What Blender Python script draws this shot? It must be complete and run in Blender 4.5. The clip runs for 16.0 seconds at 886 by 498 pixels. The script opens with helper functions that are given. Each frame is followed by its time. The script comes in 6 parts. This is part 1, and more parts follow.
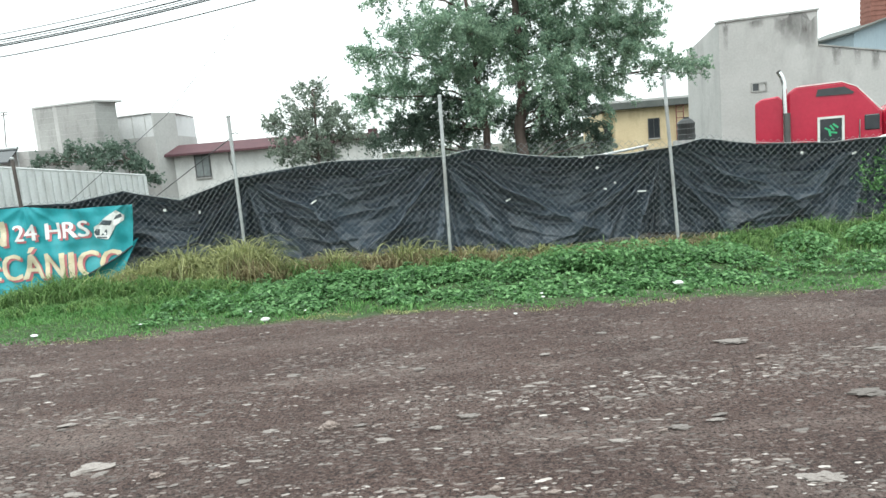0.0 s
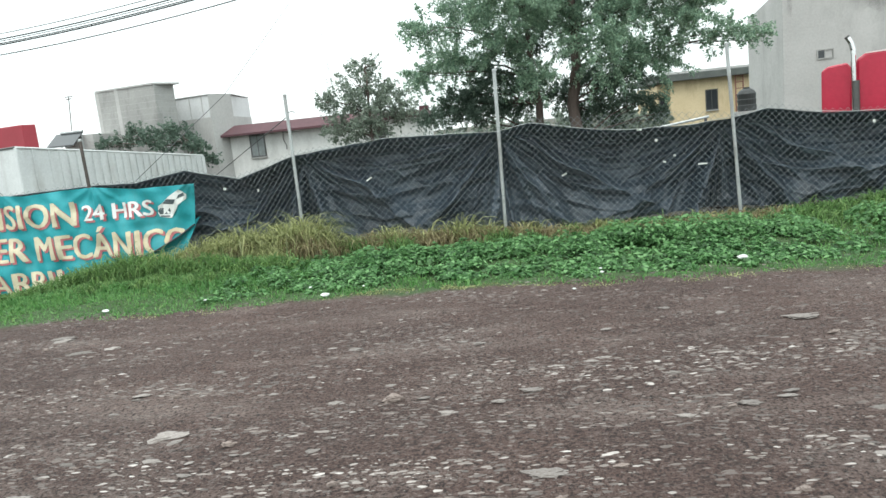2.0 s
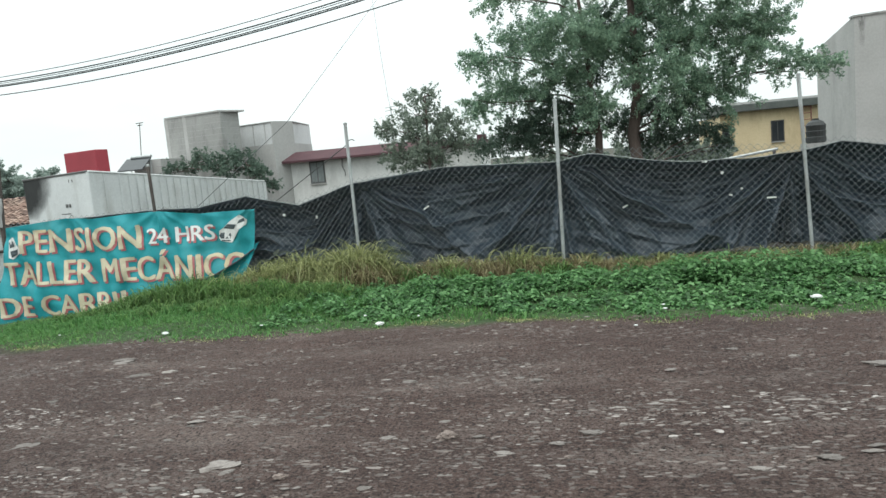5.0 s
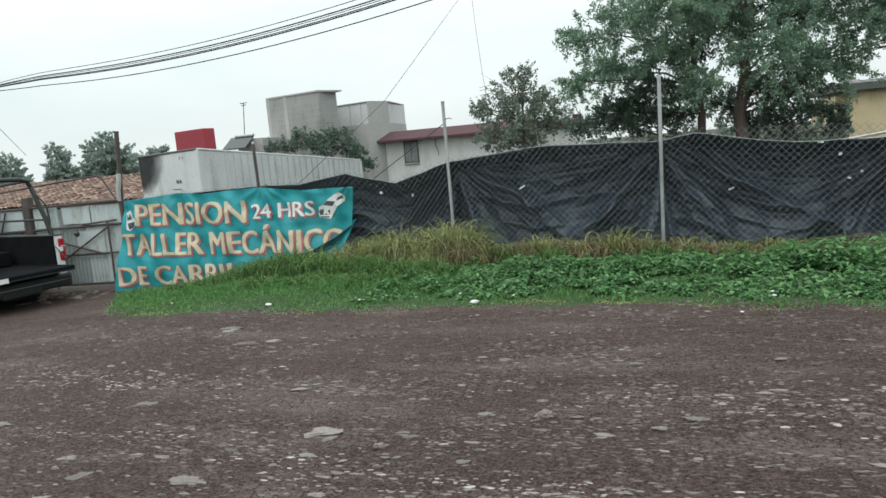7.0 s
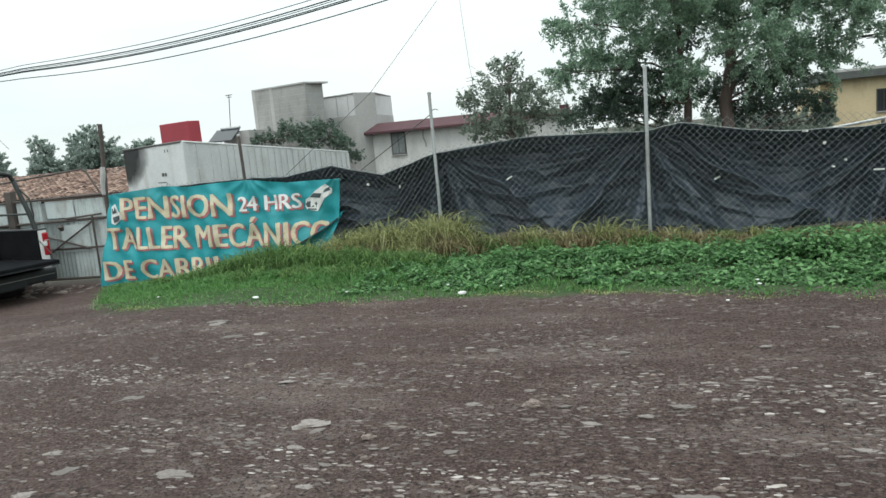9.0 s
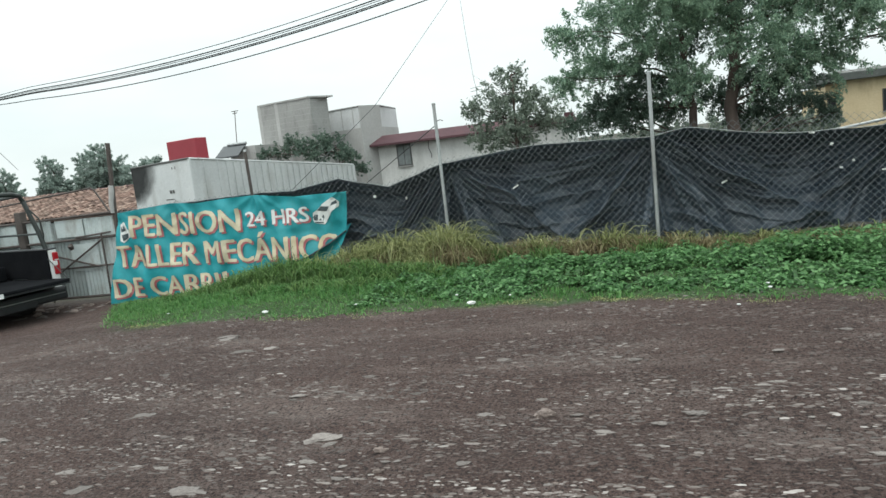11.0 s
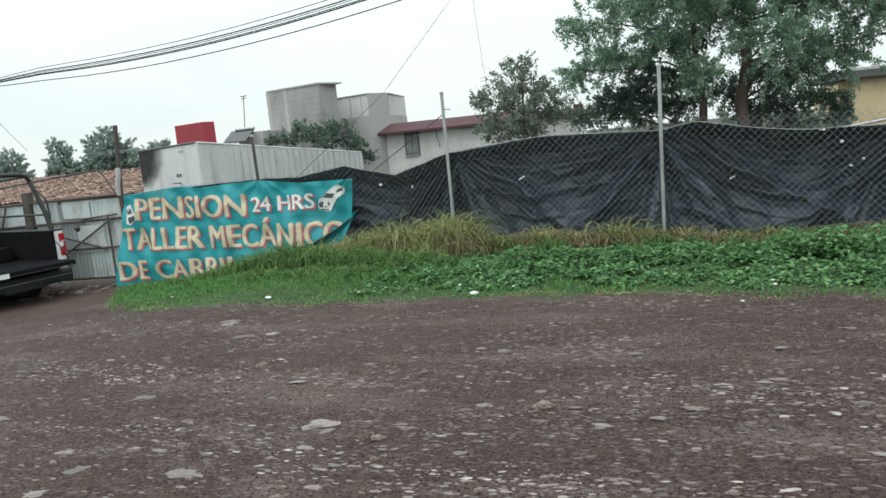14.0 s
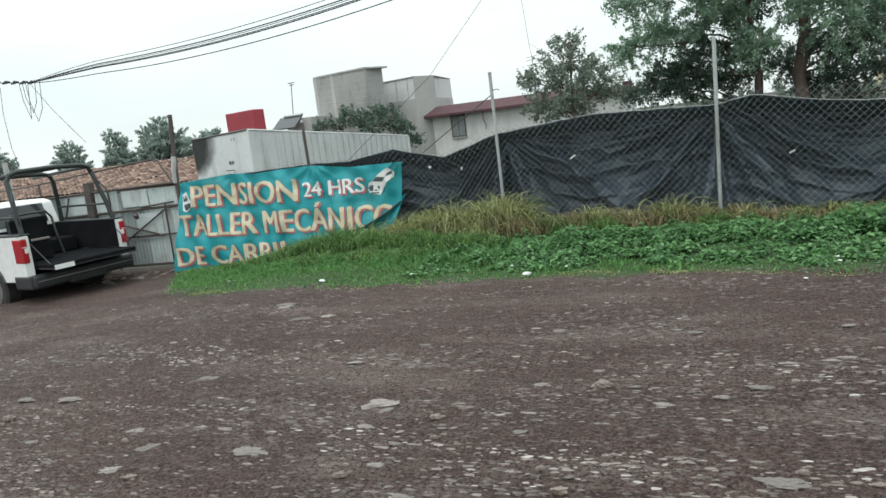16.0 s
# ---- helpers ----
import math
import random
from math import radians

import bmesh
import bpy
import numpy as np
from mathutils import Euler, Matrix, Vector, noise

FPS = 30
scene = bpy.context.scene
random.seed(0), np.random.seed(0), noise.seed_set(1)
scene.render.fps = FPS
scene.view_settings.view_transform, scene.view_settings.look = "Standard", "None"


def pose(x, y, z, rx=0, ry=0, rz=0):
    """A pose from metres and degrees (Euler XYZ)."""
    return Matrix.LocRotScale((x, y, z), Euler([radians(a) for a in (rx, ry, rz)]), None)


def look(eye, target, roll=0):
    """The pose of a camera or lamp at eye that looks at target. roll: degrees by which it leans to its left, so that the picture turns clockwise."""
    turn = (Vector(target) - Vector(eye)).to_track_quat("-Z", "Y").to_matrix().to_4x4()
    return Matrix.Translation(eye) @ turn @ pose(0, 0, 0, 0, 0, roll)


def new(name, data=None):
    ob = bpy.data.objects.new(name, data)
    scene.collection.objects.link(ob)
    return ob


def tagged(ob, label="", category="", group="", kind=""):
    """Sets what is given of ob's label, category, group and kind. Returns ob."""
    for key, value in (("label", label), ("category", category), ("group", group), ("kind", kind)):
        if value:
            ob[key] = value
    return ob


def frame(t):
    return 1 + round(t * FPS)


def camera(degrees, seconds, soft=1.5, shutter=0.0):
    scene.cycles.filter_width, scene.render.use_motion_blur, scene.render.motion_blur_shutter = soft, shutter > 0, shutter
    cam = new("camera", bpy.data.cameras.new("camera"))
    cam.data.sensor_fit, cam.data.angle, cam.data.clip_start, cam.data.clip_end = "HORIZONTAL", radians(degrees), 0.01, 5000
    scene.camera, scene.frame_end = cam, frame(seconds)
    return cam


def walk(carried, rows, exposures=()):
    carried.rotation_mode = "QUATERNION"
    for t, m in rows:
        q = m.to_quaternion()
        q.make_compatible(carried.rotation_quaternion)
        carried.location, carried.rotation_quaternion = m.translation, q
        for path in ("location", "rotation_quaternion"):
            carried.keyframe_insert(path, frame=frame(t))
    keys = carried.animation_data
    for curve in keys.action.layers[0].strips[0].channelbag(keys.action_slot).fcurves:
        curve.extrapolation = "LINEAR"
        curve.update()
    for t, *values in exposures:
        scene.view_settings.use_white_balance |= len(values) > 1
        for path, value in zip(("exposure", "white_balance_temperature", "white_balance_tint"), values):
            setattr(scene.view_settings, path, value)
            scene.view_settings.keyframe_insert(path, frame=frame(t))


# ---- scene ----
cam = camera(63.48, 16.0, soft=1.5)
PATH = [
    (0.0, pose(0.149, -0.089, 1.691, 81.83, 4.80, 0.83)),
    (0.5, pose(0.100, -0.090, 1.673, 81.47, 6.09, 1.56)),
    (1.0, pose(0.094, -0.096, 1.692, 81.64, 4.76, 0.40)),
    (1.5, pose(0.103, -0.100, 1.680, 81.36, 4.91, 0.25)),
    (2.0, pose(0.075, -0.086, 1.675, 80.39, 5.80, 4.75)),
    (2.5, pose(0.064, -0.048, 1.665, 79.75, 5.68, 8.10)),
    (3.0, pose(0.039, -0.032, 1.665, 81.29, 4.26, 13.54)),
    (3.5, pose(0.025, -0.028, 1.686, 82.14, 5.24, 10.93)),
    (3.7, pose(0.032, -0.035, 1.697, 82.99, 5.33, 8.97)),
    (5.8, pose(0.034, 0.047, 1.683, 83.03, 4.58, 10.04)),
    (6.0, pose(0.014, 0.030, 1.675, 83.06, 4.75, 11.60)),
    (6.5, pose(-0.021, 0.030, 1.692, 82.74, 5.44, 14.44)),
    (7.0, pose(-0.047, 0.012, 1.673, 82.14, 4.82, 16.46)),
    (7.5, pose(-0.058, 0.013, 1.664, 81.15, 5.92, 17.07)),
    (8.0, pose(-0.055, 0.030, 1.680, 81.34, 4.81, 17.02)),
    (8.2, pose(-0.047, 0.019, 1.675, 81.04, 4.99, 15.70)),
    (10.3, pose(-0.032, 0.031, 1.665, 82.12, 5.19, 15.52)),
    (10.5, pose(-0.035, 0.040, 1.674, 82.03, 5.08, 16.38)),
    (11.0, pose(-0.036, 0.024, 1.668, 82.25, 6.54, 15.93)),
    (11.5, pose(-0.027, 0.035, 1.671, 82.02, 5.11, 15.36)),
    (12.0, pose(-0.021, 0.030, 1.666, 82.04, 5.86, 15.73)),
    (12.5, pose(-0.020, 0.027, 1.666, 81.96, 6.28, 16.30)),
    (13.0, pose(-0.023, 0.028, 1.667, 81.80, 6.26, 17.33)),
    (13.5, pose(-0.015, 0.029, 1.670, 81.24, 6.45, 15.15)),
    (14.0, pose(-0.017, 0.047, 1.660, 81.51, 5.33, 16.62)),
    (14.5, pose(-0.061, 0.038, 1.653, 80.59, 7.04, 20.45)),
    (15.0, pose(-0.073, 0.027, 1.647, 80.36, 6.86, 20.01)),
    (15.5, pose(-0.072, 0.030, 1.649, 80.19, 5.61, 20.17)),
    (16.0, pose(-0.071, 0.031, 1.647, 80.53, 6.76, 20.19)),
]
EXPO = [(0,1.45),(2.0,1.32),(3.0,1.12),(3.5,0.94),(5.8,0.84),(7.0,0.68),(7.5,0.75),(10.5,0.8),(12.5,0.7),(14.0,0.76),(15.0,0.68),(16.0,0.78)]
walk(cam, PATH, EXPO)

# ---- daylight: overcast sky and a very soft sun ----
world = bpy.data.worlds.new("overcast_sky")
scene.world = world
world.use_nodes = True
wn, wl = world.node_tree.nodes, world.node_tree.links
wn.clear()
w_out = wn.new("ShaderNodeOutputWorld")
w_bg = wn.new("ShaderNodeBackground")
w_sky = wn.new("ShaderNodeTexSky")
w_sky.sky_type = "NISHITA"
w_sky.sun_disc = False
w_sky.sun_elevation = radians(52)
w_sky.sun_rotation = radians(200)
w_gain = wn.new("ShaderNodeVectorMath")
w_gain.operation = "SCALE"
w_gain.inputs["Scale"].default_value = 0.10
w_co = wn.new("ShaderNodeTexCoord")
w_map = wn.new("ShaderNodeMapping")
w_map.inputs["Scale"].default_value = (1.5, 1.5, 5.0)
w_noise = wn.new("ShaderNodeTexNoise")
w_noise.inputs["Scale"].default_value = 1.6
w_noise.inputs["Detail"].default_value = 5
w_ramp = wn.new("ShaderNodeValToRGB")
w_ramp.color_ramp.elements[0].position = 0.3
w_ramp.color_ramp.elements[0].color = (0.785, 0.89, 0.89, 1)
w_ramp.color_ramp.elements[1].position = 0.62
w_ramp.color_ramp.elements[1].color = (0.918, 1.0, 0.988, 1)
w_mix = wn.new("ShaderNodeMix")
w_mix.data_type = "RGBA"
w_mix.inputs[0].default_value = 0.93
wl.new(w_co.outputs["Generated"], w_map.inputs["Vector"])
wl.new(w_map.outputs["Vector"], w_noise.inputs["Vector"])
wl.new(w_noise.outputs["Fac"], w_ramp.inputs["Fac"])
wl.new(w_sky.outputs["Color"], w_gain.inputs[0])
wl.new(w_gain.outputs["Vector"], w_mix.inputs[6])
wl.new(w_ramp.outputs["Color"], w_mix.inputs[7])
# an overcast sky is brighter overhead than along the horizon
w_sep = wn.new("ShaderNodeSeparateXYZ")
wl.new(w_co.outputs["Generated"], w_sep.inputs[0])
w_grad = wn.new("ShaderNodeMapRange")
wl.new(w_sep.outputs["Z"], w_grad.inputs["Value"])
w_grad.inputs["From Min"].default_value = 0.05
w_grad.inputs["From Max"].default_value = 1.0
w_grad.inputs["To Min"].default_value = 0.66
w_grad.inputs["To Max"].default_value = 1.40
w_lift = wn.new("ShaderNodeVectorMath")
w_lift.operation = "SCALE"
wl.new(w_mix.outputs[2], w_lift.inputs[0])
wl.new(w_grad.outputs["Result"], w_lift.inputs["Scale"])
wl.new(w_lift.outputs["Vector"], w_bg.inputs["Color"])
w_bg.inputs["Strength"].default_value = 0.95
wl.new(w_bg.outputs["Background"], w_out.inputs["Surface"])

sun_data = bpy.data.lights.new("sun", "SUN")
sun_data.energy = 0.6
sun_data.angle = radians(40)
sun_data.color = (1.0, 0.97, 0.93)
sun = new("sun", sun_data)
sun.matrix_world = look((0, 0, 30), (6, 14, 0))

# ---- materials ----
def make_mat(name, build):
    m = bpy.data.materials.new(name)
    m.use_nodes = True
    nt = m.node_tree
    bsdf = nt.nodes["Principled BSDF"]
    build(nt, bsdf)
    return m


def coords(nt, scale=(1, 1, 1), rot=(0, 0, 0), kind="Object"):
    tc = nt.nodes.new("ShaderNodeTexCoord")
    mp = nt.nodes.new("ShaderNodeMapping")
    mp.inputs["Scale"].default_value = scale
    mp.inputs["Rotation"].default_value = rot
    nt.links.new(tc.outputs[kind], mp.inputs["Vector"])
    return mp.outputs["Vector"]


def noise_of(nt, vec, scale, detail=4, rough=0.6):
    n = nt.nodes.new("ShaderNodeTexNoise")
    n.inputs["Scale"].default_value = scale
    n.inputs["Detail"].default_value = detail
    n.inputs["Roughness"].default_value = rough
    nt.links.new(vec, n.inputs["Vector"])
    return n.outputs["Fac"]


def ramp(nt, fac, stops):
    r = nt.nodes.new("ShaderNodeValToRGB")
    el = r.color_ramp.elements
    while len(el) < len(stops):
        el.new(0.5)
    for e, (p, c) in zip(el, stops):
        e.position = p
        e.color = (c[0], c[1], c[2], 1) if isinstance(c, tuple) else (c, c, c, 1)
    nt.links.new(fac, r.inputs["Fac"])
    return r.outputs["Color"]


def mix(nt, fac, a, b, mode="MIX"):
    m = nt.nodes.new("ShaderNodeMix")
    m.data_type = "RGBA"
    m.blend_type = mode
    for sock, val in ((m.inputs[0], fac), (m.inputs[6], a), (m.inputs[7], b)):
        if isinstance(val, (int, float)):
            sock.default_value = val if sock.type == "VALUE" else (val, val, val, 1)
        elif isinstance(val, tuple):
            sock.default_value = (*val, 1)
        else:
            nt.links.new(val, sock)
    return m.outputs[2]


def bump(nt, bsdf, height, strength=0.3, dist=0.01):
    b = nt.nodes.new("ShaderNodeBump")
    b.inputs["Strength"].default_value = strength
    b.inputs["Distance"].default_value = dist
    nt.links.new(height, b.inputs["Height"])
    nt.links.new(b.outputs["Normal"], bsdf.inputs["Normal"])


def surface(name, dark, light, rough=0.8, scale=3.0, fine=40.0, metal=0.0, bump_s=0.2, stain=None, stain_scale=0.8, spec=0.5, stretch=(1, 1, 1), tint=0.0):
    """A surface with a coarse and a fine variation, stains, and relief. tint: random brightness from object to object."""
    def build(nt, bsdf):
        v = coords(nt, stretch)
        n1 = noise_of(nt, v, scale, 5)
        n2 = noise_of(nt, v, fine, 3)
        c = mix(nt, ramp(nt, n1, [(0.3, 0.0), (0.7, 1.0)]), dark, light)
        c = mix(nt, 0.35, c, mix(nt, n2, tuple(x * 0.6 for x in dark), tuple(min(1, x * 1.3) for x in light)))
        if stain:
            v2 = coords(nt, (stain_scale, stain_scale, stain_scale * 0.35))
            s = ramp(nt, noise_of(nt, v2, 2.2, 6, 0.65), [(0.5, 0.0), (0.72, 0.75)])
            c = mix(nt, s, c, stain)
        if tint:
            oi = nt.nodes.new("ShaderNodeObjectInfo")
            c = mix(nt, ramp(nt, oi.outputs["Random"], [(0, 0.0), (1, tint)]), c, tuple(x * 0.4 for x in dark))
        nt.links.new(c, bsdf.inputs["Base Color"])
        bsdf.inputs["Roughness"].default_value = rough
        bsdf.inputs["Metallic"].default_value = metal
        bsdf.inputs["Specular IOR Level"].default_value = spec
        if bump_s:
            bump(nt, bsdf, n2, bump_s, 0.01)
    return make_mat(name, build)


def leafy(name, dark, mid, light, rough=0.55, patch=0.9):
    """Leaves and blades: each one its own shade, with larger patches over the plants."""
    def build(nt, bsdf):
        geo = nt.nodes.new("ShaderNodeNewGeometry")
        v = coords(nt)
        c = ramp(nt, geo.outputs["Random Per Island"], [(0.0, dark), (0.5, mid), (1.0, light)])
        p = ramp(nt, noise_of(nt, v, patch, 4), [(0.35, 0.0), (0.68, 1.0)])
        c = mix(nt, mix(nt, 0.55, p, 0.3), c, mix(nt, 0.6, c, light))
        nt.links.new(c, bsdf.inputs["Base Color"])
        bsdf.inputs["Roughness"].default_value = rough
        bsdf.inputs["Specular IOR Level"].default_value = 0.35
        tr = nt.nodes.new("ShaderNodeBsdfTranslucent")
        nt.links.new(c, tr.inputs["Color"])
        ms = nt.nodes.new("ShaderNodeMixShader")
        ms.inputs[0].default_value = 0.48
        out = nt.nodes["Material Output"]
        nt.links.new(bsdf.outputs[0], ms.inputs[1])
        nt.links.new(tr.outputs[0], ms.inputs[2])
        nt.links.new(ms.outputs[0], out.inputs["Surface"])
    return make_mat(name, build)


def dirt_build(nt, bsdf):
    v = coords(nt)
    vx = coords(nt, (0.22, 1.0, 1.0), (0, 0, radians(-4)))
    big = noise_of(nt, v, 0.55, 4)
    streak = noise_of(nt, vx, 1.5, 5, 0.62)
    grit = noise_of(nt, coords(nt, (0.55, 1.0, 1.0)), 16, 6, 0.75)
    dash = noise_of(nt, coords(nt, (0.45, 1.0, 1.0), (0, 0, radians(6))), 34, 2, 0.5)
    fine = noise_of(nt, v, 48, 5, 0.78)
    dust = ramp(nt, noise_of(nt, coords(nt, (0.5, 1.0, 1.0), (0, 0, radians(8))), 0.9, 6, 0.7), [(0.53, 0.0), (0.70, 0.7)])
    c = mix(nt, ramp(nt, big, [(0.3, 0.0), (0.7, 1.0)]), (0.058, 0.034, 0.029), (0.102, 0.063, 0.053))
    c = mix(nt, ramp(nt, streak, [(0.52, 0.0), (0.70, 0.65)]), c, (0.205, 0.155, 0.138))
    c = mix(nt, ramp(nt, grit, [(0.53, 0.0), (0.68, 0.5)]), c, (0.175, 0.127, 0.114))
    c = mix(nt, ramp(nt, grit, [(0.30, 0.75), (0.46, 0.0)]), c, (0.024, 0.018, 0.016))
    c = mix(nt, dust, c, mix(nt, fine, (0.105, 0.074, 0.064), (0.31, 0.25, 0.225)))
    zone = ramp(nt, noise_of(nt, vx, 2.2, 4), [(0.42, 0.15), (0.62, 1.0)])
    c = mix(nt, mix(nt, 1.0, ramp(nt, dash, [(0.62, 0.0), (0.68, 0.55)]), zone, "MULTIPLY"), c, (0.24, 0.21, 0.195))
    c = mix(nt, ramp(nt, fine, [(0.40, 1.0), (0.5, 0.0)]), c, (0.014, 0.010, 0.009))
    c = mix(nt, ramp(nt, fine, [(0.56, 0.0), (0.66, 0.6)]), c, (0.23, 0.20, 0.185))
    # soil of the verge and of the yard behind the fence
    sep = nt.nodes.new("ShaderNodeSeparateXYZ")
    nt.links.new(coords(nt), sep.inputs[0])
    edge = nt.nodes.new("ShaderNodeMath")
    edge.operation = "MULTIPLY_ADD"
    nt.links.new(noise_of(nt, v, 1.4, 5), edge.inputs[0])
    edge.inputs[1].default_value = 0.9
    nt.links.new(sep.outputs["Y"], edge.inputs[2])
    near = nt.nodes.new("ShaderNodeMath")
    near.operation = "SUBTRACT"
    nt.links.new(edge.outputs[0], near.inputs[0])
    near.inputs[1].default_value = 7.3
    bend = nt.nodes.new("ShaderNodeMath")
    bend.operation = "MAXIMUM"
    nt.links.new(sep.outputs["X"], bend.inputs[0])
    bend.inputs[1].default_value = 0.0
    lean = nt.nodes.new("ShaderNodeMath")
    lean.operation = "MULTIPLY_ADD"
    nt.links.new(bend.outputs[0], lean.inputs[0])
    lean.inputs[1].default_value = 0.13
    nt.links.new(near.outputs[0], lean.inputs[2])
    near = lean
    soil = mix(nt, fine, (0.022, 0.045, 0.016), (0.075, 0.125, 0.045))
    xlim = ramp(nt, sep.outputs["X"], [(0.0, 0.0), (1.0, 1.0)])
    shift = nt.nodes.new("ShaderNodeMath")
    shift.operation = "ADD"
    slant = nt.nodes.new("ShaderNodeMath")
    slant.operation = "MULTIPLY_ADD"
    nt.links.new(sep.outputs["Y"], slant.inputs[0])
    slant.inputs[1].default_value = 0.75
    nt.links.new(sep.outputs["X"], slant.inputs[2])
    nt.links.new(slant.outputs[0], shift.inputs[0])
    shift.inputs[1].default_value = 1.4
    nt.links.new(shift.outputs[0], xlim.node.inputs["Fac"])
    c = mix(nt, mix(nt, 1.0, ramp(nt, near.outputs[0], [(0.28, 0.0), (0.5, 1.0)]), xlim, "MULTIPLY"), c, soil)
    yard = nt.nodes.new("ShaderNodeMath")
    yard.operation = "SUBTRACT"
    nt.links.new(sep.outputs["Y"], yard.inputs[0])
    yard.inputs[1].default_value = 10.2
    c = mix(nt, ramp(nt, yard.outputs[0], [(0.0, 0.0), (1.0, 1.0)]), c, mix(nt, grit, (0.03, 0.028, 0.02), (0.075, 0.072, 0.05)))
    nt.links.new(c, bsdf.inputs["Base Color"])
    nt.links.new(ramp(nt, streak, [(0.35, 0.78), (0.7, 0.97)]), bsdf.inputs["Roughness"])
    bsdf.inputs["Specular IOR Level"].default_value = 0.3
    h = mix(nt, 0.5, grit, fine)
    bump(nt, bsdf, h, 1.0, 0.05)


M_DIRT = make_mat("damp_dirt", dirt_build)
M_STONE = surface("pale_stone", (0.15, 0.125, 0.113), (0.36, 0.325, 0.30), 0.9, 14, 70, tint=0.7, bump_s=0.5)
M_STONE_RED = surface("reddish_stone", (0.19, 0.145, 0.125), (0.33, 0.27, 0.24), 0.85, 9, 60, tint=0.4, bump_s=0.5)


def pebble_build(nt, bsdf):
    geo = nt.nodes.new("ShaderNodeNewGeometry")
    c = ramp(nt, geo.outputs["Random Per Island"], [(0.0, (0.035, 0.026, 0.023)), (0.5, (0.075, 0.054, 0.047)), (0.86, (0.14, 0.108, 0.095)), (1.0, (0.28, 0.25, 0.23))])
    c = mix(nt, 0.3, c, mix(nt, noise_of(nt, coords(nt), 60, 3), (0.03, 0.025, 0.02), (0.3, 0.27, 0.25)))
    nt.links.new(c, bsdf.inputs["Base Color"])
    bsdf.inputs["Roughness"].default_value = 0.85


M_PEBBLE = make_mat("gravel", pebble_build)


def chip_build(nt, bsdf):
    geo = nt.nodes.new("ShaderNodeNewGeometry")
    c = ramp(nt, geo.outputs["Random Per Island"], [(0.0, (0.10, 0.08, 0.07)), (0.5, (0.21, 0.175, 0.16)), (1.0, (0.44, 0.40, 0.375))])
    c = mix(nt, 0.25, c, mix(nt, noise_of(nt, coords(nt), 70, 3), (0.06, 0.05, 0.04), (0.4, 0.37, 0.34)))
    nt.links.new(c, bsdf.inputs["Base Color"])
    bsdf.inputs["Roughness"].default_value = 0.9


M_CHIP = make_mat("pale_chips", chip_build)
M_GALV = surface("galvanised_steel", (0.30, 0.32, 0.32), (0.52, 0.54, 0.54), 0.45, 4, 50, metal=0.55, bump_s=0.05, stain=(0.22, 0.18, 0.15))
M_WIRE = surface("weathered_wire", (0.14, 0.152, 0.162), (0.25, 0.268, 0.28), 0.55, 2, 30, metal=0.0, bump_s=0)
M_RUSTPIPE = surface("rusty_dark_pipe", (0.045, 0.038, 0.034), (0.12, 0.10, 0.09), 0.7, 5, 40, metal=0.2)


def shade_build(nt, bsdf):
    v = coords(nt)
    wv = nt.nodes.new("ShaderNodeTexWave")
    wv.inputs["Scale"].default_value = 55
    wv.inputs["Distortion"].default_value = 1.5
    nt.links.new(coords(nt, (1, 1, 1), (0, radians(90), 0)), wv.inputs["Vector"])
    n1 = noise_of(nt, v, 1.1, 5)
    n2 = noise_of(nt, coords(nt, (1, 5, 2.2)), 4.5, 5)
    c = mix(nt, ramp(nt, n1, [(0.35, 0.0), (0.7, 1.0)]), (0.022, 0.033, 0.045), (0.064, 0.090, 0.116))
    c = mix(nt, ramp(nt, n2, [(0.5, 0.0), (0.8, 0.6)]), c, (0.11, 0.145, 0.175))
    nt.links.new(c, bsdf.inputs["Base Color"])
    bsdf.inputs["Roughness"].default_value = 0.36
    bsdf.inputs["Specular IOR Level"].default_value = 0.7
    bsdf.inputs["Sheen Weight"].default_value = 0.0
    bsdf.inputs["Sheen Roughness"].default_value = 0.4
    crease = noise_of(nt, coords(nt, (1.0, 1.0, 1.7), (0, radians(25), 0)), 9, 6, 0.7)
    bump(nt, bsdf, mix(nt, 0.55, mix(nt, 0.4, n2, wv.outputs["Fac"]), crease), 0.35, 0.014)


M_SHADE = make_mat("black_shade_cloth", shade_build)
M_BANNER = surface("teal_vinyl", (0.014, 0.23, 0.26), (0.026, 0.33, 0.37), 0.5, 1.6, 25, bump_s=0.08, stain=(0.05, 0.20, 0.20), spec=0.4)
M_CREAM = surface("cream_print", (0.50, 0.44, 0.30), (0.66, 0.60, 0.44), 0.55, 2.5, 30, bump_s=0.05, stain=(0.45, 0.34, 0.15))
M_PINK = surface("faded_red_print", (0.36, 0.10, 0.11), (0.50, 0.17, 0.18), 0.55, 2.5, 30, bump_s=0.05)
M_PRINTWHITE = surface("white_print", (0.58, 0.60, 0.58), (0.74, 0.75, 0.73), 0.55, 2.5, 30, bump_s=0.05)
M_PRINT_AND_SHADOW = surface("dark_print_and_edge_shadow", (0.03, 0.045, 0.05), (0.07, 0.09, 0.10), 0.55, 2.5, 30, bump_s=0.05)
M_CONC = surface("bare_concrete_block", (0.27, 0.27, 0.26), (0.38, 0.38, 0.365), 0.9, 1.2, 18, stain=(0.13, 0.13, 0.12), bump_s=0.3)
M_CONC2 = surface("grey_render", (0.36, 0.357, 0.345), (0.48, 0.475, 0.462), 0.9, 0.7, 14, stain=(0.27, 0.265, 0.255), stain_scale=0.45, bump_s=0.25)
